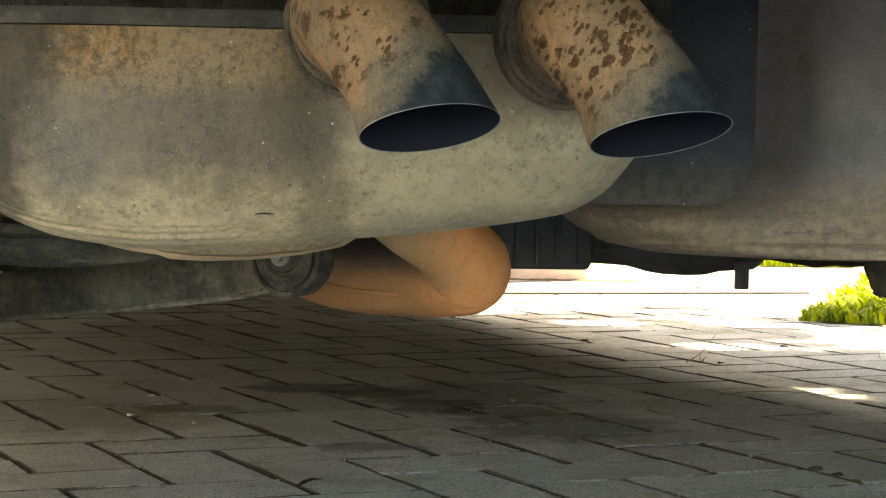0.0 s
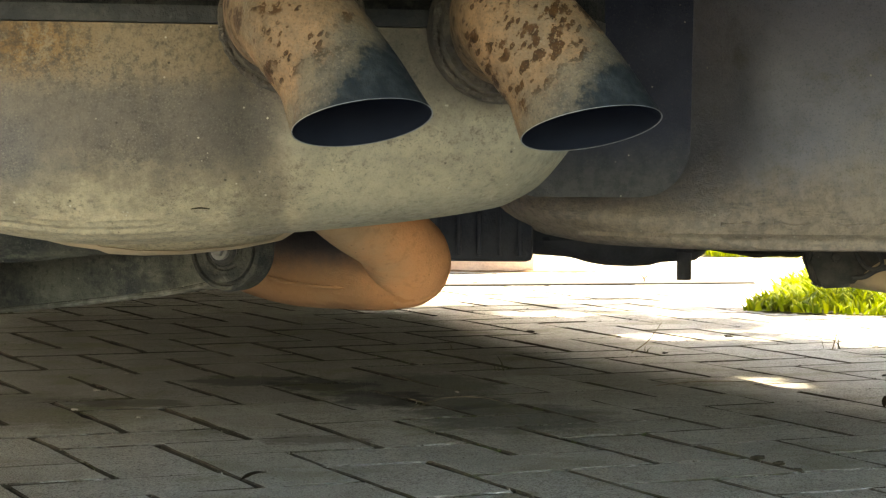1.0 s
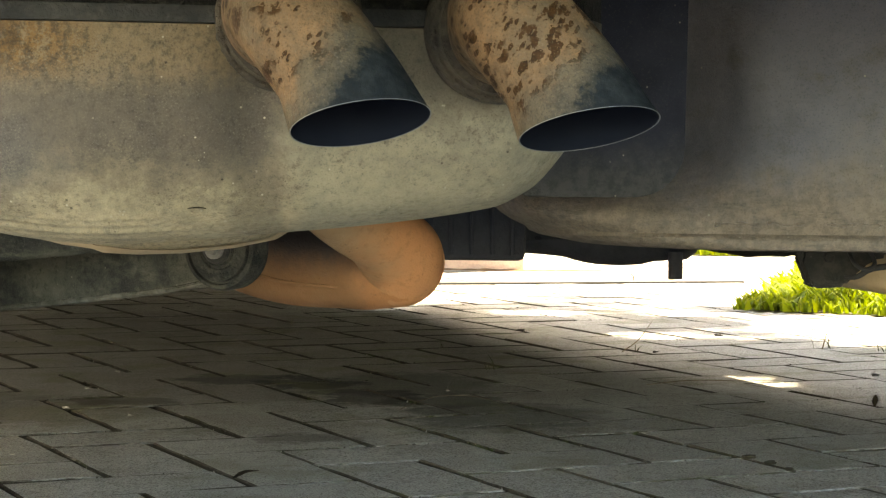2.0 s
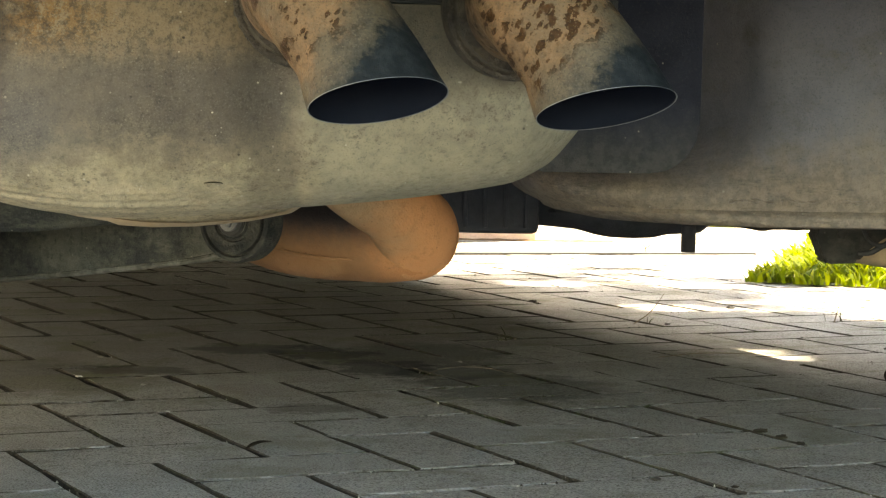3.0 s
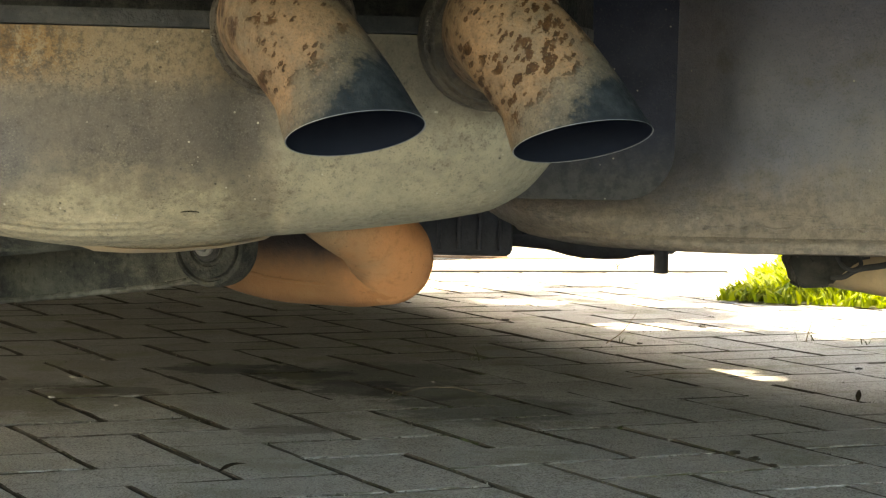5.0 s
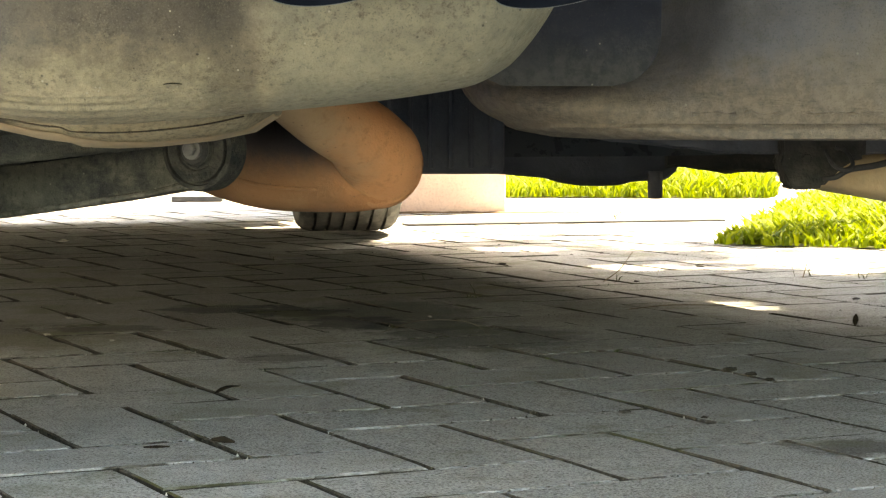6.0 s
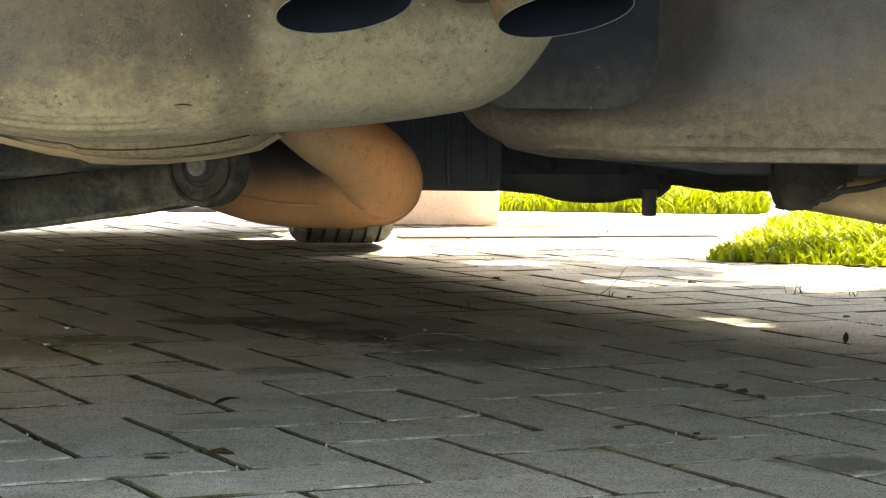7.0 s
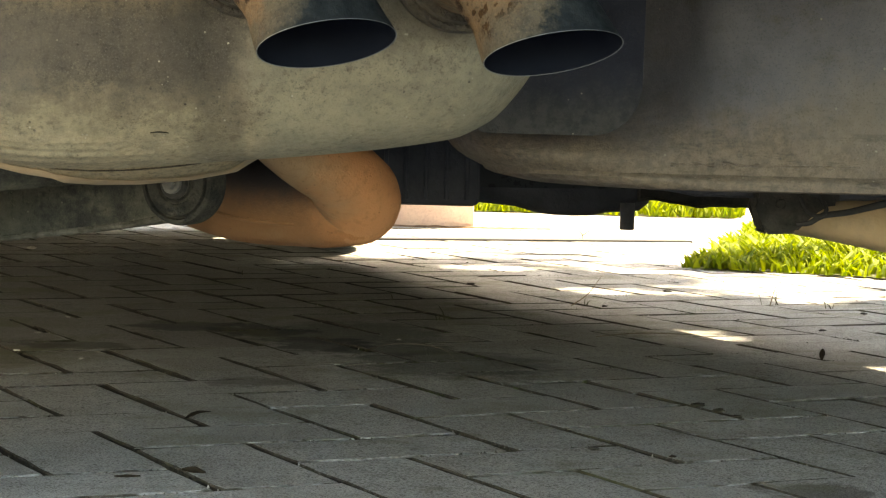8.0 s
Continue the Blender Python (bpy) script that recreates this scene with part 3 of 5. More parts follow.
def grass_blades(spots, tall, seed, material=None, name="lawn_grass", broad=1.0):
    """One mesh of curved blades."""
    rnd = random.Random(seed)
    verts, faces = [], []
    for x, y, grown in spots:
        h, w, a = tall * grown * rnd.uniform(0.45, 1.15), broad * rnd.uniform(0.0018, 0.0042), rnd.uniform(0, 6.28)
        lean, b = rnd.uniform(0.2, 1.15) * h, rnd.uniform(0, 6.28)
        sx, sy, i = math.cos(a) * w, math.sin(a) * w, len(verts)
        for f, g in ((0, 1.0), (0.5, 0.85), (0.85, 0.5)):
            cx, cy, z = x + lean * f * f * math.cos(b), y + lean * f * f * math.sin(b), -0.004 + h * f * (1 - 0.2 * f)
            verts += [(cx - sx * g, cy - sy * g, z), (cx + sx * g, cy + sy * g, z)]
        verts.append((x + lean * math.cos(b), y + lean * math.sin(b), -0.004 + h * 0.82))
        faces += [(i, i + 1, i + 3, i + 2), (i + 2, i + 3, i + 5, i + 4), (i + 4, i + 5, i + 6)]
    me = bpy.data.meshes.new(name)
    me.from_pydata(verts, [], faces)
    me.materials.append(material or BLADE)
    me.shade_smooth()
    return new(name, me)


def build_grass():
    rnd = random.Random(4)

    def scatter(n, x0, x1, y0, y1, crowd):
        out = []
        while len(out) < n:
            x, y = x0 + (x1 - x0) * rnd.random() ** 1.3, rnd.uniform(y0, y1)
            if not paved(x, y) and (rnd.random() > crowd or noise.noise((x * 9, y * 9, 1)) > -0.15):
                near = sum(paved(x + dx, y + dy) for dx, dy in ((-0.06, 0), (-0.15, 0), (0, -0.06), (-0.25, 0), (-0.1, -0.1)))
                out.append((x, y, 1.0 - 0.10 * near))
        return out

    tagged(grass_blades(scatter(13000, 0.45, 1.5, 3.4, 6.2, 0.6), 0.060, 1, None, "lawn_grass", 1.35), "sunlit bright green lawn grass beside the drive", "grass", kind="stuff")
    tagged(grass_blades(scatter(15000, 0.12, 0.95, 6.2, 7.8, 0.3), 0.10, 2), "sunlit green lawn grass beyond the drive", "grass", kind="stuff")
    # weeds in the paving joints
    tufts = []
    for x, y in ((-0.045, 3.20), (0.25, 3.2), (0.535, 3.29), (0.62, 3.25), (-0.3, 3.6), (0.03, 2.9)):
        tufts += [(x + rnd.gauss(0, 0.006), y + rnd.gauss(0, 0.006), 1.0) for _ in range(3)]
    tagged(grass_blades(tufts, 0.022, 3, WEED, "joint_weeds", 0.25), "thin grass weeds growing in the paving joints", "weeds", kind="stuff")


# ---------------------------------------------------------------- the car: places and heading
HEAD = radians(22)
REAR_AXLE = Vector((0.072, 1.77, 0))
CAR_M = Matrix.Translation(REAR_AXLE) @ Matrix.Rotation(HEAD, 4, "Z")
car = tagged(holder("car", CAR_M), "parked dark grey hatchback car standing on concrete pavers", "car")


def build_body():
    """The shell over the underside, in car metres: x right, y ahead from the rear axle."""
    def arch(cy, low=-0.3, r=0.36):
        return [(cy - r * math.cos(a), 0.31 + r * math.sin(a)) for a in np.linspace(low, math.pi + 0.3, 15)]

    side = [(-0.86, 0.47), (-0.98, 0.64), (-0.95, 0.95), (-0.72, 1.38), (-0.3, 1.46), (0.8, 1.47), (1.5, 1.3), (2.05, 0.98), (3.0, 0.86), (3.32, 0.68), (3.34, 0.32), (3.30, 0.15), (3.22, 0.13)]
    side += [(y, z) for y, z in arch(2.6)[::-1]]
    side += [(y, z) for y, z in [(2.15, 0.29), (0.42, 0.29)]]
    side += [(y, z) for y, z in arch(0.0, 0.47)[::-1]]
    side += [(-0.42, 0.47)]
    bm = bmesh.new()
    turn = CAR_M @ Matrix(((0, 0, 1, -0.83), (1, 0, 0, 0), (0, 1, 0, 0), (0, 0, 0, 1)))
    plate(bm, side, 1.66, turn)
    bmesh.ops.triangulate(bm, faces=[f for f in bm.faces if len(f.verts) > 4])
    part("body", bm, PAINT, car, "dark grey painted body shell", angle=25)
    bm = bmesh.new()
    rows = []
    for x in np.linspace(-0.84, 0.84, 29):
        back = -1.06 + 0.32 * (abs(x) / 0.84) ** 4
        rows.append([CAR_M @ Vector((x, back + dy, z)) for dy, z in ((0.24, 0.43), (0.07, 0.412), (0.02, 0.404), (0.0, 0.418), (-0.012, 0.49), (-0.012, 0.57), (0.0, 0.64), (0.03, 0.66), (0.24, 0.66))])
    skin(bm, rows)
    part("rear_bumper", bm, BLACK, car, "black plastic bumper")
    # inner arches close the wheel wells off from the underside
    for lo, hi in (((-0.58, -0.46, 0.40), (0.58, 0.46, 0.75)), ((-0.56, 2.1, 0.21), (0.56, 3.2, 0.75))):
        bm = bmesh.new()
        box(bm, lo, hi, 0.02, CAR_M)
        part("inner_arch", bm, CHASSIS, car, "grimy inner arch panel")
    for sx, low in ((-0.80, 0.19), (0.80, 0.26)):
        bm = bmesh.new()
        box(bm, (sx - 0.03, 0.44, low + 0.01), (sx + 0.03, 2.14, 0.32), 0.008, CAR_M)
        box(bm, (sx - 0.004, 0.46, low), (sx + 0.004, 2.12, low + 0.012), 0.0, CAR_M)
        part("sill", bm, CHASSIS, car, "dirty sill with a pinch weld")
    bm = bmesh.new()
    box(bm, (-0.55, 0.5, 0.270), (0.55, 2.2, 0.282), 0.003, CAR_M)
    pan = part("floor_pan", bm, CHASSIS, car, "ribbed floor pan")
    for i in range(6):
        bm = bmesh.new()
        box(bm, (-0.5 + 0.19 * i, 0.55, 0.262), (-0.46 + 0.19 * i, 2.1, 0.272), 0.003, CAR_M)
        part("rib", bm, CHASSIS, pan)


def build_wheel(x, y, steer=0.0):
    m = CAR_M @ Matrix.Translation((x, y, 0.31)) @ Matrix.Rotation(steer, 4, "Z") @ Matrix.Rotation(math.pi / 2, 4, "Y") @ Matrix.Rotation(0 if x > 0 else math.pi, 4, "X")
    bm = bmesh.new()
    disc_stack(bm, m, [(0.04, -0.07), (0.13, -0.07), (0.135, -0.065), (0.135, -0.045), (0.13, -0.04), (0.06, -0.04), (0.06, 0.05), (0.03, 0.055)], 40)
    hub = part("wheel", bm, CHASSIS, car, "grimy brake disc and hub")
    bm = bmesh.new()
    w = 0.1
    sides, rings = 144, []
    profile = [(0.205, -0.085), (0.235, -0.104), (0.275, -0.106), (0.296, -0.100), (0.3055, -0.090), (0.3085, -0.080)]
    for g in (-0.070, -0.042, -0.014, 0.014, 0.042, 0.070):
        profile += [(0.310, g - 0.0034), (0.302, g - 0.0028), (0.302, g + 0.0028), (0.310, g + 0.0034)]
    profile += [(0.3085, 0.080), (0.3055, 0.090), (0.296, 0.100), (0.275, 0.106), (0.235, 0.104), (0.205, 0.085)]
    for r, h in profile:
        ring = []
        for k in range(sides):
            # slanting cuts across the tread blocks
            cut = r > 0.303 and (k + round(h * 60)) % 8 == 0 and abs(h) > 0.03
            rr = r - (0.008 if cut else 0)
            a = 2 * math.pi * k / sides
            ring.append(m @ Vector((rr * math.cos(a), rr * math.sin(a), h)))
        rings.append(ring)
    skin(bm, rings, cap=False)
    part("tyre", bm, TREAD, hub, "dusty black tyre with slanted tread cuts", angle=25)
    bm = bmesh.new()
    skin(bm, [[m @ Vector((r * math.cos(2 * math.pi * k / 60), r * math.sin(2 * math.pi * k / 60), h)) for k in range(60)] for r, h in
              ((0.208, -0.088), (0.2, -0.08), (0.185, -0.07), (0.18, 0.03), (0.19, 0.075), (0.208, 0.088), (0.2, 0.09), (0.176, 0.06), (0.08, 0.055))], cap=False)
    part("rim", bm, ALLOY, hub, "silver alloy rim")


def build_muffler():
    """A pressed silencer hung across the car, lower shell below a seam flange."""
    xs = [-0.272, -0.268, -0.258, -0.24, -0.21, -0.165, -0.075, 0.030, 0.052, 0.066, 0.077, 0.084, 0.088]
    low = [0.330, 0.299, 0.275, 0.2595, 0.2492, 0.2445, 0.2505, 0.2635, 0.274, 0.289, 0.306, 0.322, 0.338]
    deep = [0.010, 0.035, 0.060, 0.078, 0.088, 0.092, 0.092, 0.090, 0.084, 0.070, 0.05, 0.028, 0.008]
    seam, n = 0.3517, 2.7

    def ring(x, sign, high, shrink):
        zb, hy = easy(x, xs, low), easy(x, xs, deep) - shrink
        cy = 1.077 + (x + 0.07) * 0.2
        hy = max(hy, 0.004) - (0.0046 * math.exp(-((x + 0.081) / 0.012) ** 2) - 0.0012 * math.exp(-((x + 0.060) / 0.010) ** 2)) * (sign < 0)
        # pressed ridges round the near end
        ripple = 0.0011 * math.sin((x + 0.27) * 560) * max(0.0, min(1.0, (-0.2 - x) / 0.02))
        out = []
        for a in np.linspace(0, math.pi, 221):
            c, s = math.cos(a), math.sin(a)
            reach = (seam - zb) if sign < 0 else high * (0.35 + 0.65 * min(1, hy / 0.08))
            low_side = abs(s) ** (2 / n)
            fold = 0.00026 * (math.sin(low_side * 190) + 0.8 * math.sin(low_side * 83 + x * 9)) * max(0.0, min(1.0, (-0.09 - x) / 0.06)) * max(0.0, min(1.0, (low_side - 0.855) / 0.03)) * (sign < 0)
            out.append(Vector((x, cy - (hy + ripple + fold) * math.copysign(abs(c) ** (2 / n), c), seam + sign * (reach + fold) * low_side)))
        return out

    stations = sorted({*np.linspace(-0.272, 0.088, 76), *xs})
    bm = bmesh.new()
    skin(bm, [ring(x, -1, 0, 0) for x in stations], closed=False)
    muffler = part("muffler", bm, STEEL, car, "dusty grey pressed-steel silencer with rust at its top edge", angle=60)
    bm = bmesh.new()
    tube(bm, [(-0.1148, 1.0031, 0.2642), (-0.1105, 1.0034, 0.2647), (-0.1060, 1.0050, 0.2643)], [0.0002, 0.0004, 0.0002], 6, 5)
    part("stuck_stalk", bm, DARKLEAF, muffler, "short dry stalk stuck to the shell")
    bm = bmesh.new()
    skin(bm, [[p + Vector((0, 0, 0.007)) for p in ring(x, 1, 0.075, 0.012)] for x in stations], closed=False)
    part("upper_shell", bm, GRIMY, muffler, "dark grimy upper shell", angle=60)
    bm = bmesh.new()
    rows = []
    for x in stations:
        hy, cy = easy(x, xs, deep) + 0.0035, 1.077 + (x + 0.07) * 0.2
        f, b = cy - hy, cy + hy
        rows.append([Vector((x, f, seam + 0.0005)), Vector((x, f - 0.0008, seam + 0.004)), Vector((x, f, seam + 0.0085)), Vector((x, b, seam + 0.0085)), Vector((x, b, seam + 0.0005))])
    skin(bm, rows)
    part("seam_flange", bm, CHASSIS, muffler, "dark crimped seam flange", angle=30)
    return muffler


def build_tip(muffler, end, material, root, slant):
    """A flared tailpipe that bends down out of the silencer and is cut level."""
    d, n = Vector((0.46, -0.35, -0.815)).normalized(), Vector((0.16, slant, -0.93)).normalized()
    root = Vector(root)
    start = end + root + Vector((0, 0.205, 0.002))
    line = glide([start, end + root + Vector((0, 0.092, 0)), end + Vector((-0.0325, 0.0225, 0.0455)), end - d * 0.026, end], 9)
    rs = [float(r) for r in np.interp(np.linspace(0, 1, len(line)), [0, 0.25, 0.5, 0.75, 1], [0.0285, 0.0272, 0.0230, 0.0245, 0.0273])]

    def level(p, q, s):
        """Slide a point along the pipe on to the slanted cut."""
        return p + d * ((q - p).dot(n) / d.dot(n)) * s

    rings = hoops(line, rs, 48)
    for i in range(13):
        s = (1 - i / 13) ** 2 * (1 + 2 * i / 13)
        rings[-1 - i] = [level(p, line[-1 - i], s) for p in rings[-1 - i]]
    bm = bmesh.new()
    skin(bm, rings, cap=False)
    tip = part("exhaust_tip", bm, material, muffler, "rust-spotted tailpipe with a sooty dark end", angle=60)
    inner = [[line[-1 - i] + (p - line[-1 - i]) * (0.984 - 0.006 * i) for p in rings[-1 - i]] for i in (0, 1, 2, 4, 8, 13)]
    bm = bmesh.new()
    skin(bm, inner, cap=False)
    bm.faces.new([bm.verts.new(p) for p in inner[-1]])
    part("bore", bm, SOOT, tip, "soot-black inside")
    bm = bmesh.new()
    skin(bm, [[p - d * 0.0001 for p in rings[-1]], [line[-1] + (p - line[-1]) * 1.002 + d * 0.0002 for p in rings[-1]], [line[-1] + (p - line[-1]) * 0.992 + d * 0.0002 for p in rings[-1]], inner[0]], cap=False)
    part("rim_edge", bm, EDGE, tip, "thin worn bare-metal lip")
    # weld collar on the silencer's face, with its uneven bead
    c = end + root + Vector((-0.003, 0.145, 0.0))
    m = look(c, c + Vector((-0.08, 1.0, 0.05)))
    bm = bmesh.new()
    disc_stack(bm, m, [(0.0292, 0.012), (0.0302, 0.007), (0.0316, 0.005), (0.0328, 0.003), (0.0338, 0.000), (0.0344, -0.004), (0.0350, -0.012), (0.0352, -0.03), (0.02, -0.03)], 48)
    part("weld_collar", bm, COLLAR, tip, "dirty welded collar")
    bm = bmesh.new()
    loop = [m @ Vector((0.0322 * math.cos(a), 0.0322 * math.sin(a), 0.0045 + 0.0012 * noise.noise((a * 3, end.x * 50, 0)))) for a in np.linspace(0, 2 * math.pi, 120)]
    skin(bm, hoops(loop, [0.0020 + 0.0011 * noise.noise((k * 0.55, end.x * 90, 4)) for k in range(120)], 8))
    part("weld_bead", bm, COLLAR, tip, "lumpy brown weld bead")


def build_rear_chamber():
    """The silencer's second chamber, hung behind the first: an olive shell, its lowest edge tan."""
    shape = ((-0.40, 0.297, 0.05), (-0.33, 0.271, 0.07), (-0.275, 0.246, 0.08), (-0.225, 0.2345, 0.085), (-0.207, 0.2322, 0.085), (-0.2, 0.2298, 0.085), (-0.18, 0.2290, 0.085), (-0.155, 0.2300, 0.08), (-0.124, 0.2335, 0.08), (-0.10, 0.2385, 0.07), (-0.085, 0.248, 0.05), (-0.08, 0.262, 0.03))

    def around(x, zb, hy, angles, grow=0.0):
        ring = []
        for a in angles:
            c, sn = math.cos(a), math.sin(a)
            ring.append(Vector((x, 1.285 + (hy + grow) * math.copysign(abs(c) ** 0.6, c), 0.30 + (0.30 - zb + grow) * math.copysign(abs(sn) ** 0.6, sn))))
        return ring

    bm = bmesh.new()
    skin(bm, [around(x, zb, hy, np.linspace(0, 2 * math.pi, 57)[:-1]) for x, zb, hy in shape])
    chamber = part("rear_chamber", bm, STEEL, car, "olive dusty shell of the rear silencer chamber", angle=50)
    bm = bmesh.new()
    rings = []
    for x, zb, hy in shape[1:-1]:
        edge = math.asin((1 - lerp(x, (-0.33, -0.20, -0.16, -0.10), (0.0065, 0.0062, 0.0034, 0.0022)) / (0.30 - zb)) ** (1 / 0.6))
        rings.append(around(x, zb, hy, np.linspace(-math.pi + edge, -edge, 30), 0.0008))
    skin(bm, rings)
    part("lower_edge", bm, DUSTY, chamber, "tan dusty lower edge of the chamber", angle=50)
    for up in (0.0095, 0.0150):
        line = []
        for x, zb, hy in shape[1:-2]:
            a = math.asin((1 - up / (0.30 - zb)) ** (1 / 0.6))
            line.append(around(x, zb, hy, (-math.pi + a,), 0.0002)[0])
        bm = bmesh.new()
        tube(bm, line, 0.0005, 8, 4)
        part("crease", bm, COLLAR, chamber, "dark pressed crease")


def build_rear_pipe():
    """A down pipe that meets a wider cross pipe in a tight welded elbow."""
    def domed(points, radii, steps=9):
        """A pipe whose last end is rounded off."""
        line = glide(points, steps)
        rs = [float(r) for r in np.interp(np.linspace(0, len(radii) - 1, len(line)), range(len(radii)), radii)]
        rings = hoops(line, rs, 40)
        way = (line[-1] - line[-2]).normalized()
        for a in np.linspace(0.2, 1.5, 7):
            rings.append([line[-1] + (p - line[-1]) * math.cos(a) + way * rs[-1] * 0.95 * math.sin(a) for p in rings[len(line) - 1]])
        bm = bmesh.new()
        skin(bm, rings)
        return bm

    bm = domed([(-0.4, 1.68, 0.31), (-0.25, 1.63, 0.262), (-0.175, 1.585, 0.232), (-0.14, 1.565, 0.2190), (-0.11, 1.555, 0.2130), (-0.075, 1.538, 0.2125), (-0.055, 1.522, 0.2125), (-0.0345, 1.512, 0.2132)],
               [0.036, 0.036, 0.036, 0.0355, 0.0355, 0.0355, 0.0350, 0.0328])
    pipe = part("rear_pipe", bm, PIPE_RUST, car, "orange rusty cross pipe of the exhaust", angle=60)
    bm = domed([(-0.20, 1.28, 0.375), (-0.125, 1.37, 0.305), (-0.0755, 1.437, 0.2545), (-0.0465, 1.474, 0.2345), (-0.0348, 1.500, 0.2195), (-0.0345, 1.512, 0.2132)], [0.024, 0.024, 0.0240, 0.0268, 0.0308, 0.0330])
    part("elbow", bm, RUST, pipe, "orange rusty elbow bent down out of the silencer", angle=60)
    bm = bmesh.new()
    tube(bm, [(-0.058, 1.4945, 0.1960), (-0.085, 1.5055, 0.1950), (-0.12, 1.5220, 0.1975), (-0.15, 1.5330, 0.2055), (-0.18, 1.5505, 0.2160)], 0.0014, 8, 6)
    part("seam", bm, PIPE_RUST, pipe, "rusty pressed seam line")


def build_rear_arm():
    """The dusty black link with its bushed eye and bolt."""
    eye = Vector((-0.1560, 1.43, 0.2250))
    turn = Matrix.Translation(eye + Vector((0, 0.022, 0))) @ Matrix.Rotation(radians(-38), 4, "Z") @ Matrix(((1, 0, 0, 0), (0, 0, 1, 0), (0, 1, 0, 0), (0, 0, 0, 1)))
    end = [(0.021 * math.sin(a), 0.023 * math.cos(a)) for a in np.linspace(0.2, math.pi + 0.12, 16)]
    low = [(-0.035, -0.0310), (-0.1, -0.0402), (-0.2, -0.0525), (-0.3, -0.0635), (-0.5, -0.0855)]
    top = [(-0.5, -0.040), (-0.3, -0.0255), (-0.2, -0.0160), (-0.12, -0.0080), (-0.07, 0.004), (-0.035, 0.018), (-0.012, 0.025)]
    bm = bmesh.new()
    plate(bm, end + low + top, 0.030, turn)
    bmesh.ops.bevel(bm, geom=bm.edges[:], offset=0.005, segments=4, affect="EDGES", profile=0.5)
    bmesh.ops.triangulate(bm, faces=[f for f in bm.faces if len(f.verts) > 4])
    arm = part("rear_link", bm, ARM, car, "dusty black pressed suspension link", angle=35)
    bm = bmesh.new()
    tube(bm, [turn @ Vector((x, y + 0.001, -0.0005)) for x, y in [(0.0, -0.0225), *low]], 0.0022, 8, 5)
    part("lower_lip", bm, DUSTLIP, arm, "pale dusty rolled lip")
    m = look(eye, eye + Vector((0.45, 0.89, 0)))
    bm = bmesh.new()
    disc_stack(bm, m, [(0.0100, -0.006), (0.0106, -0.002), (0.0122, -0.0015), (0.0128, -0.004), (0.0142, -0.0045), (0.0152, -0.003), (0.0200, -0.0025), (0.0228, -0.003), (0.0235, -0.006), (0.0246, -0.0065), (0.0254, -0.0035), (0.0280, -0.0045), (0.0294, -0.009), (0.0290, -0.022), (0.0100, -0.022)], 56)
    part("eye_housing", bm, EYE, arm, "round link eye with a shallow dark groove", angle=45)
    bm = bmesh.new()
    disc_stack(bm, m, [(0.007, 0.0), (0.0098, 0.0), (0.0114, -0.002), (0.0119, -0.006), (0.007, -0.006)], 32)
    part("bushing", bm, SHIELD, arm, "black rubber bushing")
    bm = bmesh.new()
    disc_stack(bm, m, [(0.002, 0.0065), (0.0042, 0.0065), (0.0050, 0.0058), (0.0050, 0.002), (0.003, 0.002)], 6)
    disc_stack(bm, m, [(0.002, 0.0028), (0.0070, 0.0028), (0.0074, 0.0022), (0.0074, -0.001)], 24)
    part("bolt", bm, ZINC, arm, "dull zinc-plated bolt head")
    # the crossmember above the link
    bm = bmesh.new()
    rings = []
    for x in np.linspace(-0.8, -0.185, 96):
        w = 0.0022 * noise.noise((x * 23, 0, 0)) + 0.0012 * noise.noise((x * 130, 3, 0))
        lump = 0.0025 * max(0.0, noise.noise((x * 75, 7, 0)))
        low = 0.2125 + 0.009 * max(0, (x + 0.3) / 0.08) + w
        rings.append([Vector((x, yy, zz)) for yy, zz in ((1.462 - lump, low + 0.004), (1.466, low), (1.5, low), (1.54, low + 0.02), (1.54, 0.30), (1.475, 0.30), (1.468, low + 0.034), (1.455 - lump, low + 0.030 + lump), (1.453 - lump, low + 0.024), (1.462, low + 0.02))])
    skin(bm, rings)
    part("crossmember", bm, ARM, car, "grimy black crossmember with a weld flange", angle=50)


def build_backing():
    """A dark plate added behind the link to hide a bright gap."""
    bm = bmesh.new()
    rings = []
    for x in np.linspace(-0.80, -0.175, 40):
        low = 0.196 + 0.003 * noise.noise((x * 40, 5, 0))
        rings.append([Vector((x, yy, zz)) for yy, zz in ((1.76, low), (1.764, low - 0.004), (1.79, low - 0.004), (1.80, 0.32), (1.77, 0.32))])
    skin(bm, rings)
    part("gap_plate", bm, ARM, car, "grimy black plate added behind the link to hide a bright gap", angle=40)


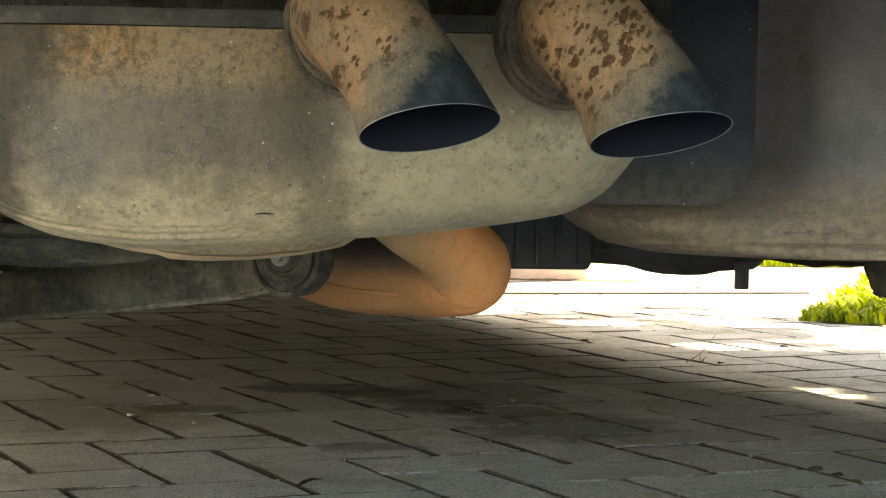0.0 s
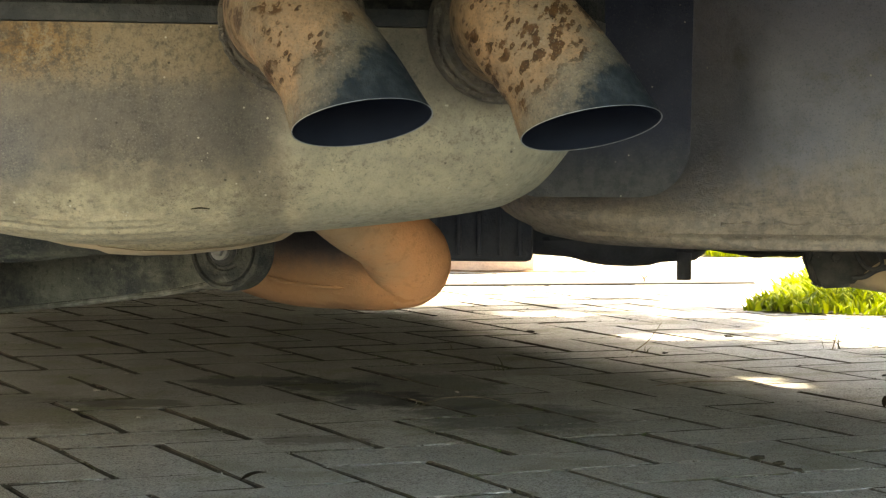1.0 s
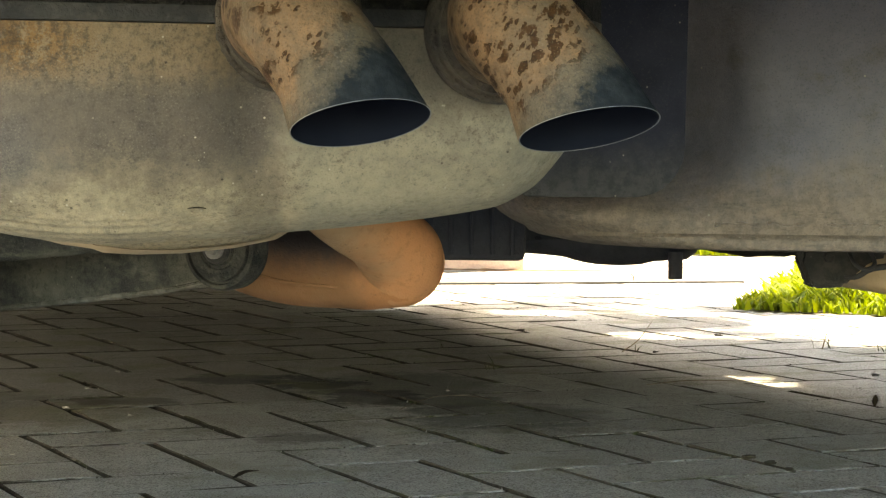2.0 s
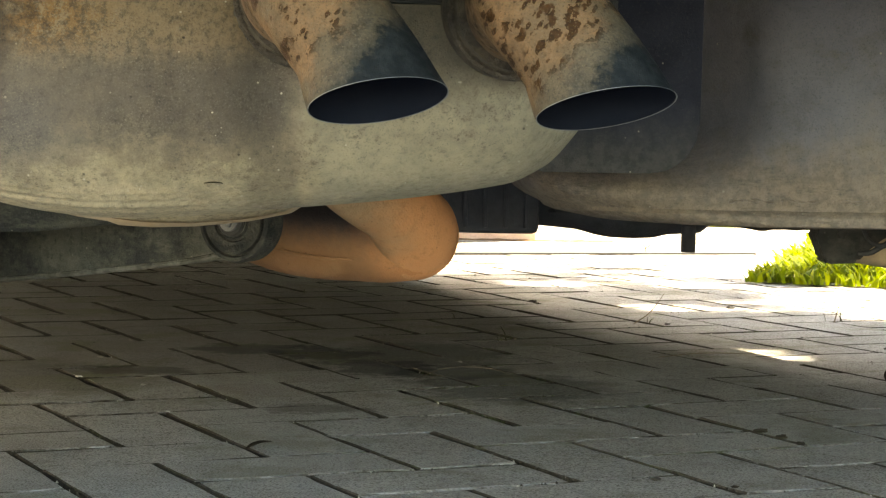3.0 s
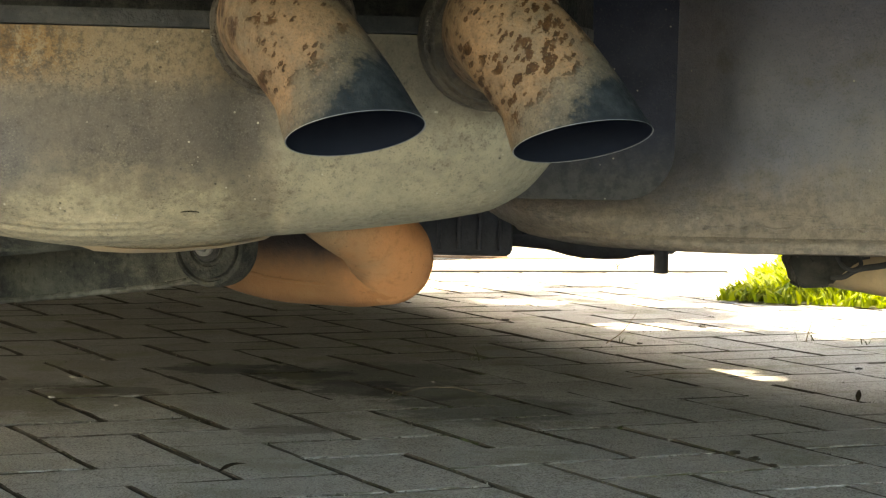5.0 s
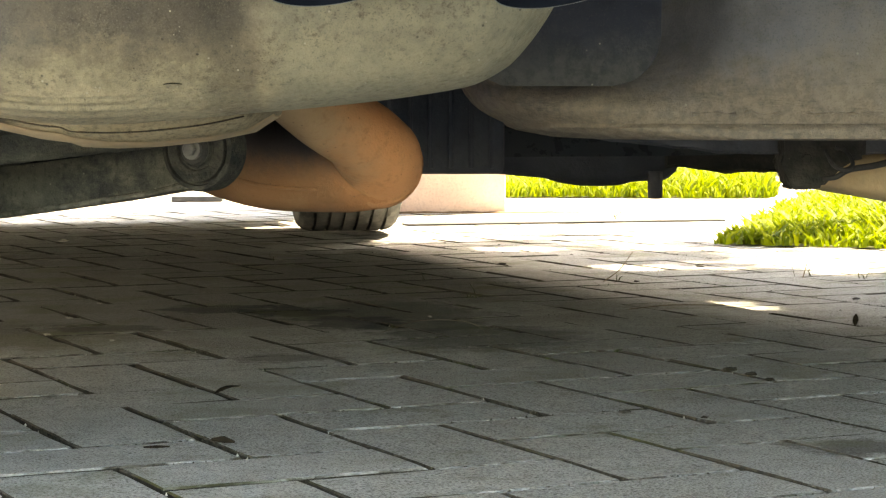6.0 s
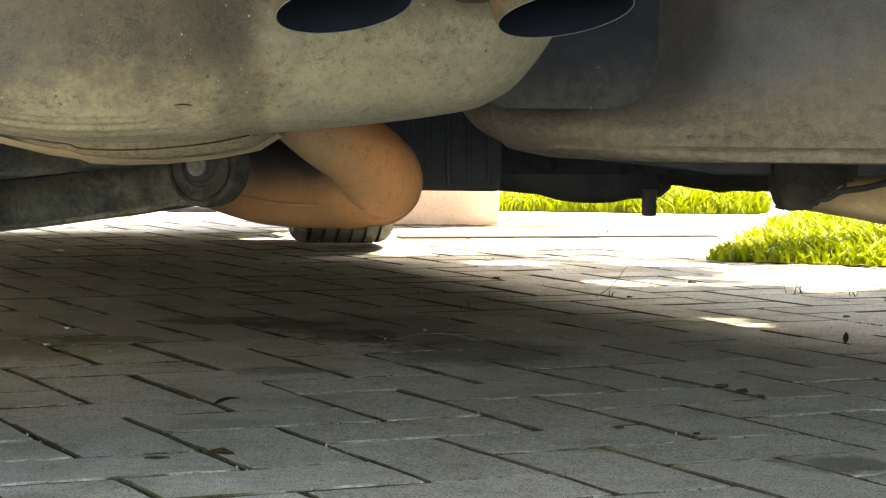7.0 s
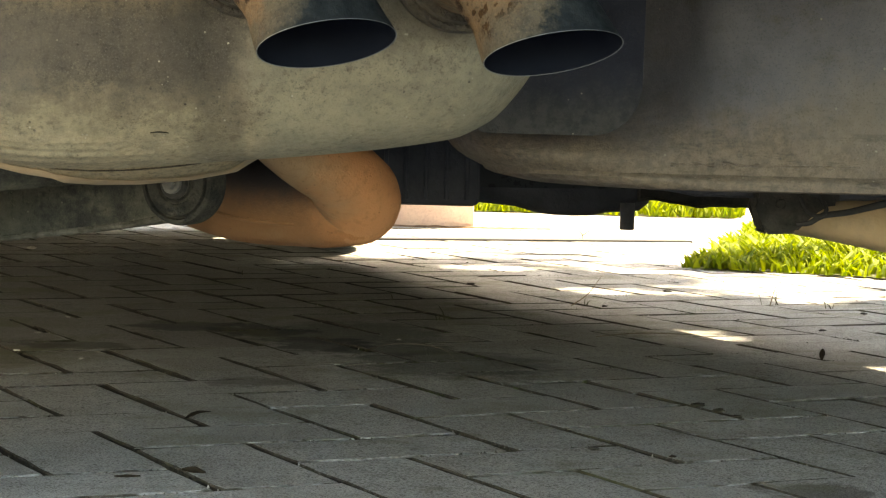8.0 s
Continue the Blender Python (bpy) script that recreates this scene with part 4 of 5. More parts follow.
def build_tub():
    """The spare-wheel tub beside the silencer."""
    bm = bmesh.new()
    rings = []
    for k, (z, g) in enumerate(((0.2325, -0.035), (0.2325, -0.004), (0.2335, 0.0), (0.238, 0.0015), (0.2405, 0.0005), (0.243, -0.0035), (0.248, -0.002), (0.252, -0.001), (0.256, -0.0005), (0.262, 0.0005), (0.268, 0.002), (0.276, 0.003), (0.285, 0.0045), (0.30, 0.006), (0.36, 0.010), (0.48, 0.012))):
        ring = []
        cut = 0.078 * (1 - math.sqrt(max(0.0, 1 - min(1, max(0, (0.270 - z) / 0.0375)) ** 2)))
        x0, x1, y0, y1, r = 0.027 + cut, 0.75, 1.312, 1.62, 0.11
        for a in np.linspace(90, 270, 25):
            cy = y1 - r if a < 180 else y0 + r
            ring.append(Vector((x0 + r + (r + g) * math.cos(radians(a)), cy + (r + g) * math.sin(radians(a)), z)))
        ring += [Vector((x, y0 - g, z)) for x in np.linspace(x0 + r + 0.006, x1 - 0.05, 44)]
        for p in ring:
            # a hollow beside the shield, then the bulge of the tub
            front = max(0.0, min(1.0, (y0 + 0.09 - p.y) / 0.08))
            p.y += front * (0.075 / (1 + math.exp((p.x - 0.175) / 0.010)) * max(0.0, min(1.0, (z - 0.25) / 0.045)) ** 1.3 + 0.05 * (p.x - 0.2))
        ring += [Vector((x1, y0 + 0.08, z)), Vector((x1, y1, z))]
        rings.append(ring)
    skin(bm, rings)
    tub = part("spare_wheel_tub", bm, TUB, car, "grey underseal-coated wheel tub with brown road dirt", angle=50)
    # a cracked bead of sealant along its lower edge
    for a, e in ((0.170, 0.198), (0.203, 0.226), (0.240, 0.290), (0.31, 0.42)):
        bm = bmesh.new()
        xs = np.linspace(a, e, max(8, int((e - a) * 700)))
        tube(bm, [(x, 1.3135 + 0.05 * (x - 0.2), 0.2495 + 0.0022 * noise.noise((x * 90, 1, 0))) for x in xs], [max(0.0004, 0.0008 + 0.0022 * noise.noise((x * 190, 4, 0))) for x in xs], 8, 1)
        part("sealant", bm, TUB, tub, "ragged bead of dirty sealant")
    bm = bmesh.new()
    outline = [(0.0, 0.26)]
    outline += [(0.0, 0.03), (0.012, 0.008), (0.03, 0.0)]
    outline += [(0.095 + 0.03 * math.sin(a), 0.03 - 0.03 * math.cos(a)) for a in np.linspace(0, math.pi / 2, 8)]
    outline += [(0.125, 0.26)]
    m = Matrix.Translation((0.0225, 1.268, 0.266)) @ Matrix(((1, 0, 0, 0), (0.06, -0.12, 1, 0), (0, 1, 0, 0), (0, 0, 0, 1)))
    plate(bm, outline, 0.004, m)
    bmesh.ops.bevel(bm, geom=bm.edges[:], offset=0.0012, segments=2, affect="EDGES")
    part("heat_shield", bm, SHIELD, car, "dark rounded heat shield plate", angle=40)


def build_ahead_of_axle():
    # ribbed black guard
    bm = bmesh.new()
    box(bm, (-0.20, 1.935, 0.1925), (0.062, 2.2, 0.44), 0.006)
    guard = part("ribbed_guard", bm, BLACK, car, "black ribbed plastic guard")
    for i in range(14):
        bm = bmesh.new()
        x = -0.19 + i * 0.0185
        box(bm, (x - 0.002, 1.928, 0.198), (x + 0.002, 1.937, 0.43), 0.0012)
        part("rib", bm, BLACK, guard)
    # axle beam with its drain spigot
    bm = bmesh.new()
    rings = []
    for x, zb, zt in ((0.0, 0.186, 0.30), (0.061, 0.1785, 0.30), (0.11, 0.1745, 0.30), (0.132, 0.1685, 0.30), (0.150, 0.1658, 0.30), (0.175, 0.1650, 0.30), (0.197, 0.1662, 0.30), (0.212, 0.1700, 0.30), (0.248, 0.1725, 0.30), (0.258, 0.181, 0.29), (0.263, 0.197, 0.27)):
        ring = []
        for a in np.linspace(0, 2 * math.pi, 21)[:-1]:
            c, s = math.cos(a), math.sin(a)
            ring.append(Vector((x, 2.40 + 0.05 * math.copysign(abs(c) ** 0.6, c), (zb + zt) / 2 + (zt - zb) / 2 * math.copysign(abs(s) ** 0.6, s))))
        rings.append(ring)
    skin(bm, rings)
    beam = part("axle_beam", bm, BLACK, car, "dusty black axle beam casing", angle=50)
    bm = bmesh.new()
    disc_stack(bm, Matrix.Translation((0.2335, 2.36, 0.153)), [(0.0075, 0.0), (0.0082, 0.001), (0.0082, 0.03)], 20)
    part("spigot", bm, BLACK, beam, "short black drain spigot")
    # the dark rail along the floor, seen under the tub
    bm = bmesh.new()
    rings = []
    for x in np.linspace(0.13, 0.85, 60):
        low = 0.2165 + 0.011 * max(0.0, (0.235 - x) / 0.1) + 0.0018 * noise.noise((x * 60, 2, 0)) + 0.008 * max(0.0, x - 0.33)
        rings.append([Vector((x, yy, zz)) for yy, zz in ((1.664, low + 0.002), (1.668, low), (1.715, low), (1.72, 0.29), (1.664, 0.29))])
    skin(bm, rings)
    part("floor_rail", bm, BLACK, car, "grimy black floor rail", angle=40)
    # a lumpy lengthwise stay behind it
    bm = bmesh.new()
    rings = []
    for x in np.linspace(0.236, 0.70, 70):
        low = 0.1905 + 0.0022 * noise.noise((x * 45, 8, 0)) + 0.0012 * noise.noise((x * 130, 6, 0)) - 0.0055 * min(1.0, max(0.0, (x - 0.25) / 0.04))
        rings.append([Vector((x, yy, zz)) for yy, zz in ((2.235, low + 0.004), (2.242, low), (2.27, low), (2.28, 0.27), (2.235, 0.27))])
    skin(bm, rings)
    part("stay", bm, CHASSIS, car, "grimy lumpy stay under the floor", angle=40)
    # bracket, cable and dusty lower arm in front of the off-side wheel
    bm = bmesh.new()
    outline = [(0.268, 0.30), (0.2725, 0.2170), (0.2755, 0.2105), (0.2772, 0.1990), (0.2785, 0.1915), (0.2810, 0.1890), (0.306, 0.1903), (0.3095, 0.2015), (0.320, 0.2105), (0.338, 0.2135), (0.340, 0.30)]
    plate(bm, outline, 0.05, Matrix(((1, 0, 0, 0), (0, 0, 1, 1.645), (0, 1, 0, 0), (0, 0, 0, 1))))
    bmesh.ops.bevel(bm, geom=bm.edges[:], offset=0.003, segments=2, affect="EDGES")
    bracket = part("bracket", bm, CHASSIS, car, "grimy black bracket")
    bm = bmesh.new()
    tube(bm, [(0.306, 1.64, 0.220), (0.310, 1.628, 0.209), (0.318, 1.625, 0.2055), (0.325, 1.63, 0.210), (0.321, 1.64, 0.220), (0.313, 1.64, 0.222)], 0.0017, 8, 6)
    tube(bm, [(0.303, 1.635, 0.1985), (0.312, 1.632, 0.1995), (0.324, 1.635, 0.2055), (0.345, 1.642, 0.2085), (0.375, 1.65, 0.2155), (0.42, 1.66, 0.224)], [0.0016, 0.0022, 0.0024, 0.0026, 0.003, 0.003], 10, 6)
    part("cable", bm, RUBBER, bracket, "looped black brake cable")
    bm = bmesh.new()
    disc_stack(bm, look((0.292, 1.646, 0.2135), (0.292, 2.6, 0.2135)), [(0.002, 0.003), (0.0036, 0.003), (0.0042, 0.0022), (0.0042, -0.002)], 6)
    part("screw", bm, CHASSIS, bracket, "small dirty hex screw")
    bm = bmesh.new()
    rings = []
    for x, z, h in ((0.29, 0.201, 0.008), (0.31, 0.2005, 0.014), (0.35, 0.2, 0.02), (0.42, 0.194, 0.027), (0.55, 0.176, 0.03)):
        ring = []
        for a in np.linspace(0, 2 * math.pi, 21)[:-1]:
            c, s = math.cos(a), math.sin(a)
            ring.append(Vector((x, 1.74 + 0.05 * math.copysign(abs(c) ** 0.6, c), z + h * math.copysign(abs(s) ** 0.6, s))))
        rings.append(ring)
    skin(bm, rings)
    part("lower_arm", bm, DUSTY, car, "tan dusty pressed lower arm", angle=50)


# ---------------------------------------------------------------- things round the drive
def build_pillar():
    bm = bmesh.new()
    box(bm, (-0.33, 5.33, -0.02), (0.109, 5.73, 1.5), 0.006)
    pillar = part("gate_pillar", bm, MASONRY)
    tagged(pillar, "pink painted masonry gate pillar beside the lawn", "pillar")


def build_drain():
    """A narrow drain strip across the sunlit drive."""
    bm = bmesh.new()
    a, e = Vector((-0.12, 4.755, -0.005)), Vector((0.60, 4.98, -0.005))
    m = Matrix.Translation(a) @ Matrix.Rotation(math.atan2(e.y - a.y, e.x - a.x), 4, "Z")
    box(bm, (0, -0.026, -0.02), ((e - a).length, 0.026, 0.003), 0.0015, m)
    tagged(part("drain_strip", bm, RUBBER), "narrow dark drain strip across the sunlit paving", "drain", kind="structure")


def build_edging():
    """A crust of brown soil along the foot of the pillar and the lawn beyond."""
    bm = bmesh.new()
    rings = []
    for x in np.linspace(-0.34, 0.30, 60):
        w, h = 0.012 + 0.010 * noise.noise((x * 20, 0, 3)), 0.004 + 0.003 * noise.noise((x * 30, 2, 3))
        y = 5.318 + 0.12 * max(0.0, x - 0.10) + 0.006 * noise.noise((x * 14, 5, 0))
        rings.append([Vector((x, y - w, -0.010)), Vector((x, y - w * 0.4, -0.006 + h)), Vector((x, y + w * 0.5, -0.006 + h)), Vector((x, y + w, -0.010))])
    skin(bm, rings)
    tagged(part("soil_edging", bm, CRUST), "crust of brown soil along the foot of the pillar", "soil", kind="structure")


def build_bounds():
    """Plain unseen walls closing the garden off, added to block sky and bounce sun."""
    for name, lo, hi, mat, label in (("sky_block_north", (-3.6, 12.0, -0.02), (5.65, 12.25, 6.8), SKY_BLOCK, "unseen plain brown wall added beyond the lawn to block sky light"), ("sky_block_east", (5.4, -5.0, -0.02), (5.65, 12.0, 6.8), SKY_BLOCK, "unseen plain brown wall added beside the lawn to block sky light"),
                                     ("bounce_west", (-3.85, -6.0, -0.02), (-3.6, 12.0, 2.6), BOUNCE_PALE, "unseen plain pale wall added beside the drive to bounce sunlight")):
        bm = bmesh.new()
        box(bm, lo, hi, 0.01)
        tagged(part(name, bm, mat), label, "wall", kind="structure")


def build_tree():
    """A shade tree beside the drive; its crown dapples the paving."""
    rnd = random.Random(11)
    base, top = Vector((4.3, 4.0, 0)), Vector((3.6, 3.5, 2.6))
    tree = tagged(holder("tree", Matrix.Translation(base)), "leafy shade tree on the lawn beside the drive", "tree")
    bm = bmesh.new()
    tube(bm, [base + Vector((0, 0, -0.05)), base.lerp(top, 0.5) + Vector((0.1, 0, 0)), top], [0.17, 0.13, 0.1], 14, 6)
    ends = []
    for i in range(9):
        a = i * 2.4
        end = top + Vector((math.cos(a) * rnd.uniform(0.9, 1.7), math.sin(a) * rnd.uniform(0.9, 1.7), rnd.uniform(0.6, 1.9)))
        tube(bm, [top + Vector((0, 0, -0.1)), top.lerp(end, 0.5) + Vector((0, 0, 0.2)), end], [0.06, 0.035, 0.012], 8, 5)
        ends.append(end)
    part("trunk", bm, BARK, tree, "grey bark trunk and limbs")
    verts, faces = [], []
    for _ in range(LEAVES):
        lobe = rnd.choices(CROWNS, (0.5, 0.3, 0.2))[0]
        c, size = Vector(lobe[0]), lobe[1]
        v = Vector((rnd.gauss(0, 1), rnd.gauss(0, 1), rnd.gauss(0, 1))).normalized() * rnd.uniform(0.25, 1) ** 0.6
        q = c + Vector((v.x * size[0], v.y * size[1], v.z * size[2]))
        if noise.noise(q * 1.1) < -0.3:
            continue
        foot = q - SUN_DIR * (q.z / SUN_DIR.z)
        if foot.y > 4.22 + 0.06 * math.sin(foot.x * 9) + 0.03 * math.sin(foot.x * 31) and noise.noise((foot.x * 2.2, foot.y * 11, 4)) < 0.32:
            continue
        ragged = 1 + 0.45 * noise.noise((foot.x * 12, foot.y * 12, 2)) + 0.25 * noise.noise((foot.x * 31, foot.y * 31, 5))
        if any((foot.x - gx + lean * (foot.y - gy)) ** 2 + ((foot.y - gy) * gs) ** 2 < (gr * ragged) ** 2 for gx, gy, gr, gs, lean in GAPS):
            continue
        a = Vector((rnd.gauss(0, 1), rnd.gauss(0, 1), rnd.gauss(0, 0.6))).normalized()
        b = a.orthogonal().normalized()
        s, i = rnd.uniform(0.05, 0.085), len(verts)
        verts += [q - a * s, q + b * s * 0.5, q + a * s, q - b * s * 0.5]
        faces.append((i, i + 1, i + 2, i + 3))
    me = bpy.data.meshes.new("crown")
    me.from_pydata(verts, [], faces)
    me.materials.append(LEAF)
    crown = new("crown", me)
    crown.parent, crown.matrix_parent_inverse = tree, base_of(tree).inverted()
    tagged(crown, "loose crown of small green leaves")


# openings in the crown, by the spots of sunlight that they throw on the drive: x, y, radius, stretch, lean
GAPS = ((0.377, 2.795, 0.082, 0.70, 0.62), (0.512, 2.362, 0.135, 1.25, 0), (0.32, 3.50, 0.16, 1.8, 0), (0.135, 3.98, 0.09, 0.9, 0), (0.64, 3.66, 0.23, 0.75, 0), (0.40, 3.98, 0.15, 1.8, 0), (0.9, 2.75, 0.15, 1.0, 0), (0.85, 3.95, 0.2, 0.8, 0), (0.27, 4.12, 0.1, 1.2, 0))
# first lobe casts the dapples; the other two are added to block sky
CROWNS = (((2.85, 4.25, 4.15), (2.75, 1.75, 1.3)), ((2.1, 1.3, 4.4), (2.5, 2.0, 1.3)), ((0.75, 3.3, 3.1), (1.5, 1.5, 0.6)))
LEAVES = 180000


def build_litter():
    rnd = random.Random(3)

    def twig(points, r, label, mat=DRY):
        bm = bmesh.new()
        tube(bm, [(x, y, z + sag(y)) for x, y, z in points], r, 6, 4)
        tagged(part("twig", bm, mat), label, "twig", "litter on the drive")

    twig([(0.225, 3.18, 0.002), (0.25, 3.2, 0.018), (0.272, 3.22, 0.045)], [0.0008, 0.0007, 0.0004], "thin dry twig sticking up from a paving joint")
    twig([(0.25, 3.2, 0.018), (0.258, 3.19, 0.03)], [0.0005, 0.0003], "thin dry twig sticking up from a paving joint")
    twig([(0.353, 4.93, 0.001), (0.352, 4.92, 0.012), (0.34, 4.91, 0.024)], [0.002, 0.0018, 0.001], "small forked dry twig on the sunlit paving")
    twig([(0.352, 4.92, 0.012), (0.368, 4.92, 0.023)], [0.0018, 0.001], "small forked dry twig on the sunlit paving")
    twig([(0.535, 3.28, 0.001), (0.54, 3.28, 0.02), (0.545, 3.285, 0.036)], [0.001, 0.0008, 0.0005], "thin dry stalk standing in a paving joint")
    twig([(-0.195, 1.866, 0.001), (-0.191, 1.886, 0.002), (-0.185, 1.901, 0.0025), (-0.176, 1.908, 0.002)], [0.0006, 0.0018, 0.0013, 0.0004], "curled dark dead leaf stalk on the paving", DARKLEAF)
    twig([(-0.07, 2.40, 0.001), (-0.03, 2.52, 0.004), (0.03, 2.48, 0.005), (0.058, 2.29, 0.001)], [0.0003, 0.0004, 0.0003, 0.0002], "thin pale arched grass stem lying on the paving")
    twig([(0.23, 2.725, 0.001), (0.29, 2.77, 0.003), (0.36, 2.79, 0.001)], [0.0006, 0.0007, 0.0004], "thin pale dry grass stem lying on the paving")
    twig([(-0.165, 1.597, 0.001), (-0.156, 1.592, 0.0015), (-0.146, 1.583, 0.001)], [0.0010, 0.0030, 0.0008], "small crumpled dark leaf on the paving", DARKLEAF)
    twig([(-0.211, 1.557, 0.001), (-0.202, 1.558, 0.0012), (-0.192, 1.561, 0.001)], [0.0006, 0.0012, 0.0006], "short dark stalk on the paving", DARKLEAF)
    bm = bmesh.new()
    box(bm, (-0.80, 5.93, -0.006), (-0.66, 5.96, 0.010), 0.003)
    tagged(part("rubber_strip", bm, RUBBER), "short black rubber strip lying on the sunlit paving", "strip", "litter on the drive")
    # upright dark leaf
    bm = bmesh.new()
    rings = []
    for z, w in ((-0.001, 0.001), (0.003, 0.0028), (0.006, 0.0036), (0.0095, 0.0028), (0.0125, 0.0008)):
        rings.append([Vector((0.482 + w * math.cos(a) + 0.1 * z, 2.515 + 0.0015 * math.sin(a) + 0.15 * z, z + sag(2.515))) for a in np.linspace(0, 2 * math.pi, 9)[:-1]])
    skin(bm, rings)
    tagged(part("leaf", bm, DARKLEAF), "small dark dry leaf standing on edge on the paving", "leaf", "litter on the drive")
    for x, y, s, mat, what in ((0.08, 3.553, 0.0045, CHASSIS, "dark"), (0.275, 3.196, 0.0035, CHASSIS, "dark"), (0.66, 3.18, 0.004, CHASSIS, "dark"), (-0.47, 1.92, 0.002, PEBBLE, "pale"), (-0.42, 2.0, 0.0018, PEBBLE, "pale"),
                               (-0.36, 2.31, 0.002, PEBBLE, "pale"), (-0.762, 4.162, 0.007, PEBBLE, "pale"), (-0.02, 2.62, 0.002, PEBBLE, "pale"), (0.55, 2.9, 0.004, CHASSIS, "dark"), (0.16, 1.75, 0.004, CHASSIS, "dark"),
                               (-0.3, 2.1, 0.0016, PEBBLE, "pale"), (-0.52, 1.75, 0.0018, PEBBLE, "pale"), (0.4, 3.5, 0.005, CHASSIS, "dark"), (0.7, 2.95, 0.004, CHASSIS, "dark"), (0.281, 2.045, 0.0050, GRIT, "dark"), (0.297, 2.010, 0.0046, GRIT, "dark"), (0.309, 1.971, 0.0036, GRIT, "dark"), (-0.443, 2.372, 0.003, PEBBLE, "pale"), (-0.458, 2.585, 0.003, PEBBLE, "pale"), (-0.461, 2.813, 0.0025, PEBBLE, "pale"), (0.223, 1.723, 0.0025, DARKLEAF, "dark")):
        bm = bmesh.new()
        bmesh.ops.create_icosphere(bm, subdivisions=2, radius=s)
        for v in bm.verts:
            v.co = Vector((v.co.x * 1.3, v.co.y * 0.8, v.co.z * 0.4)) * (1 + 0.75 * noise.noise(v.co * (1.6 / s) + Vector((x * 40, y * 17, 0)))) + Vector((x, y, s * 0.35 + sag(y)))
        tagged(part("stone_chip", bm, mat, smooth=False), f"small {what} stone chip lying on the paving", "stone chip", "litter on the drive")


# ---------------------------------------------------------------- build
build_ground()
build_lawn()
build_grass()
build_body()
for wx, wy in ((0.72, 2.6), (-0.72, 2.6), (0.72, 0.0), (-0.72, 0.0)):
    build_wheel(wx, wy, radians(-14) if wy > 1 else 0.0)
silencer = build_muffler()
build_tip(silencer, TIP_A, TIP_STEEL_A, (-0.0400, 0.0, 0.0495), -0.30)
build_tip(silencer, TIP_B, TIP_STEEL_B, (-0.0325, 0.0, 0.0470), -0.275)
build_rear_chamber()
build_rear_pipe()
build_rear_arm()
build_backing()
build_tub()
build_ahead_of_axle()
build_pillar()
build_drain()
build_edging()
build_bounds()
build_tree()
build_litter()


# ---------------------------------------------------------------- pavers, last
def paver_shape(length, width, rnd, down):
    """One worn block, its top at z = 0 and its foot in the sand."""
    h, w = length / 2, width / 2
    rim = [(-h, -w), (-h * 0.62, -w), (-h * 0.2, -w), (h * 0.25, -w), (h * 0.7, -w), (h, -w), (h, w * 0.1), (h, w), (h * 0.6, w), (h * 0.15, w), (-h * 0.3, w), (-h * 0.75, w), (-h, w), (-h, -w * 0.15)]
    rim = [(x - rnd.uniform(0, 0.0028) * math.copysign(1, x), y - rnd.uniform(0, 0.0028) * math.copysign(1, y)) for x, y in rim]
    n = len(rim)
    verts = [(x, y, -0.022) for x, y in rim] + [(x, y, -0.0010 - rnd.uniform(0, 0.0008)) for x, y in rim]
    # the edges that lie across the drive are scuffed wide, the others stay sharper
    wear = [(rnd.uniform(0.0012, 0.0036), rnd.uniform(0.0006, 0.0022)) for _ in rim]
    wear = [(a, e) if down else (e, a) for a, e in wear]
    verts += [(x - a * math.copysign(1, x), y - e * math.copysign(1, y), 0.0) for (x, y), (a, e) in zip(rim, wear)]
    faces = [(n * r + i, n * r + (i + 1) % n, n * r + n + (i + 1) % n, n * r + n + i) for r in range(2) for i in range(n)]
    return verts, faces + [tuple(range(2 * n, 3 * n))]


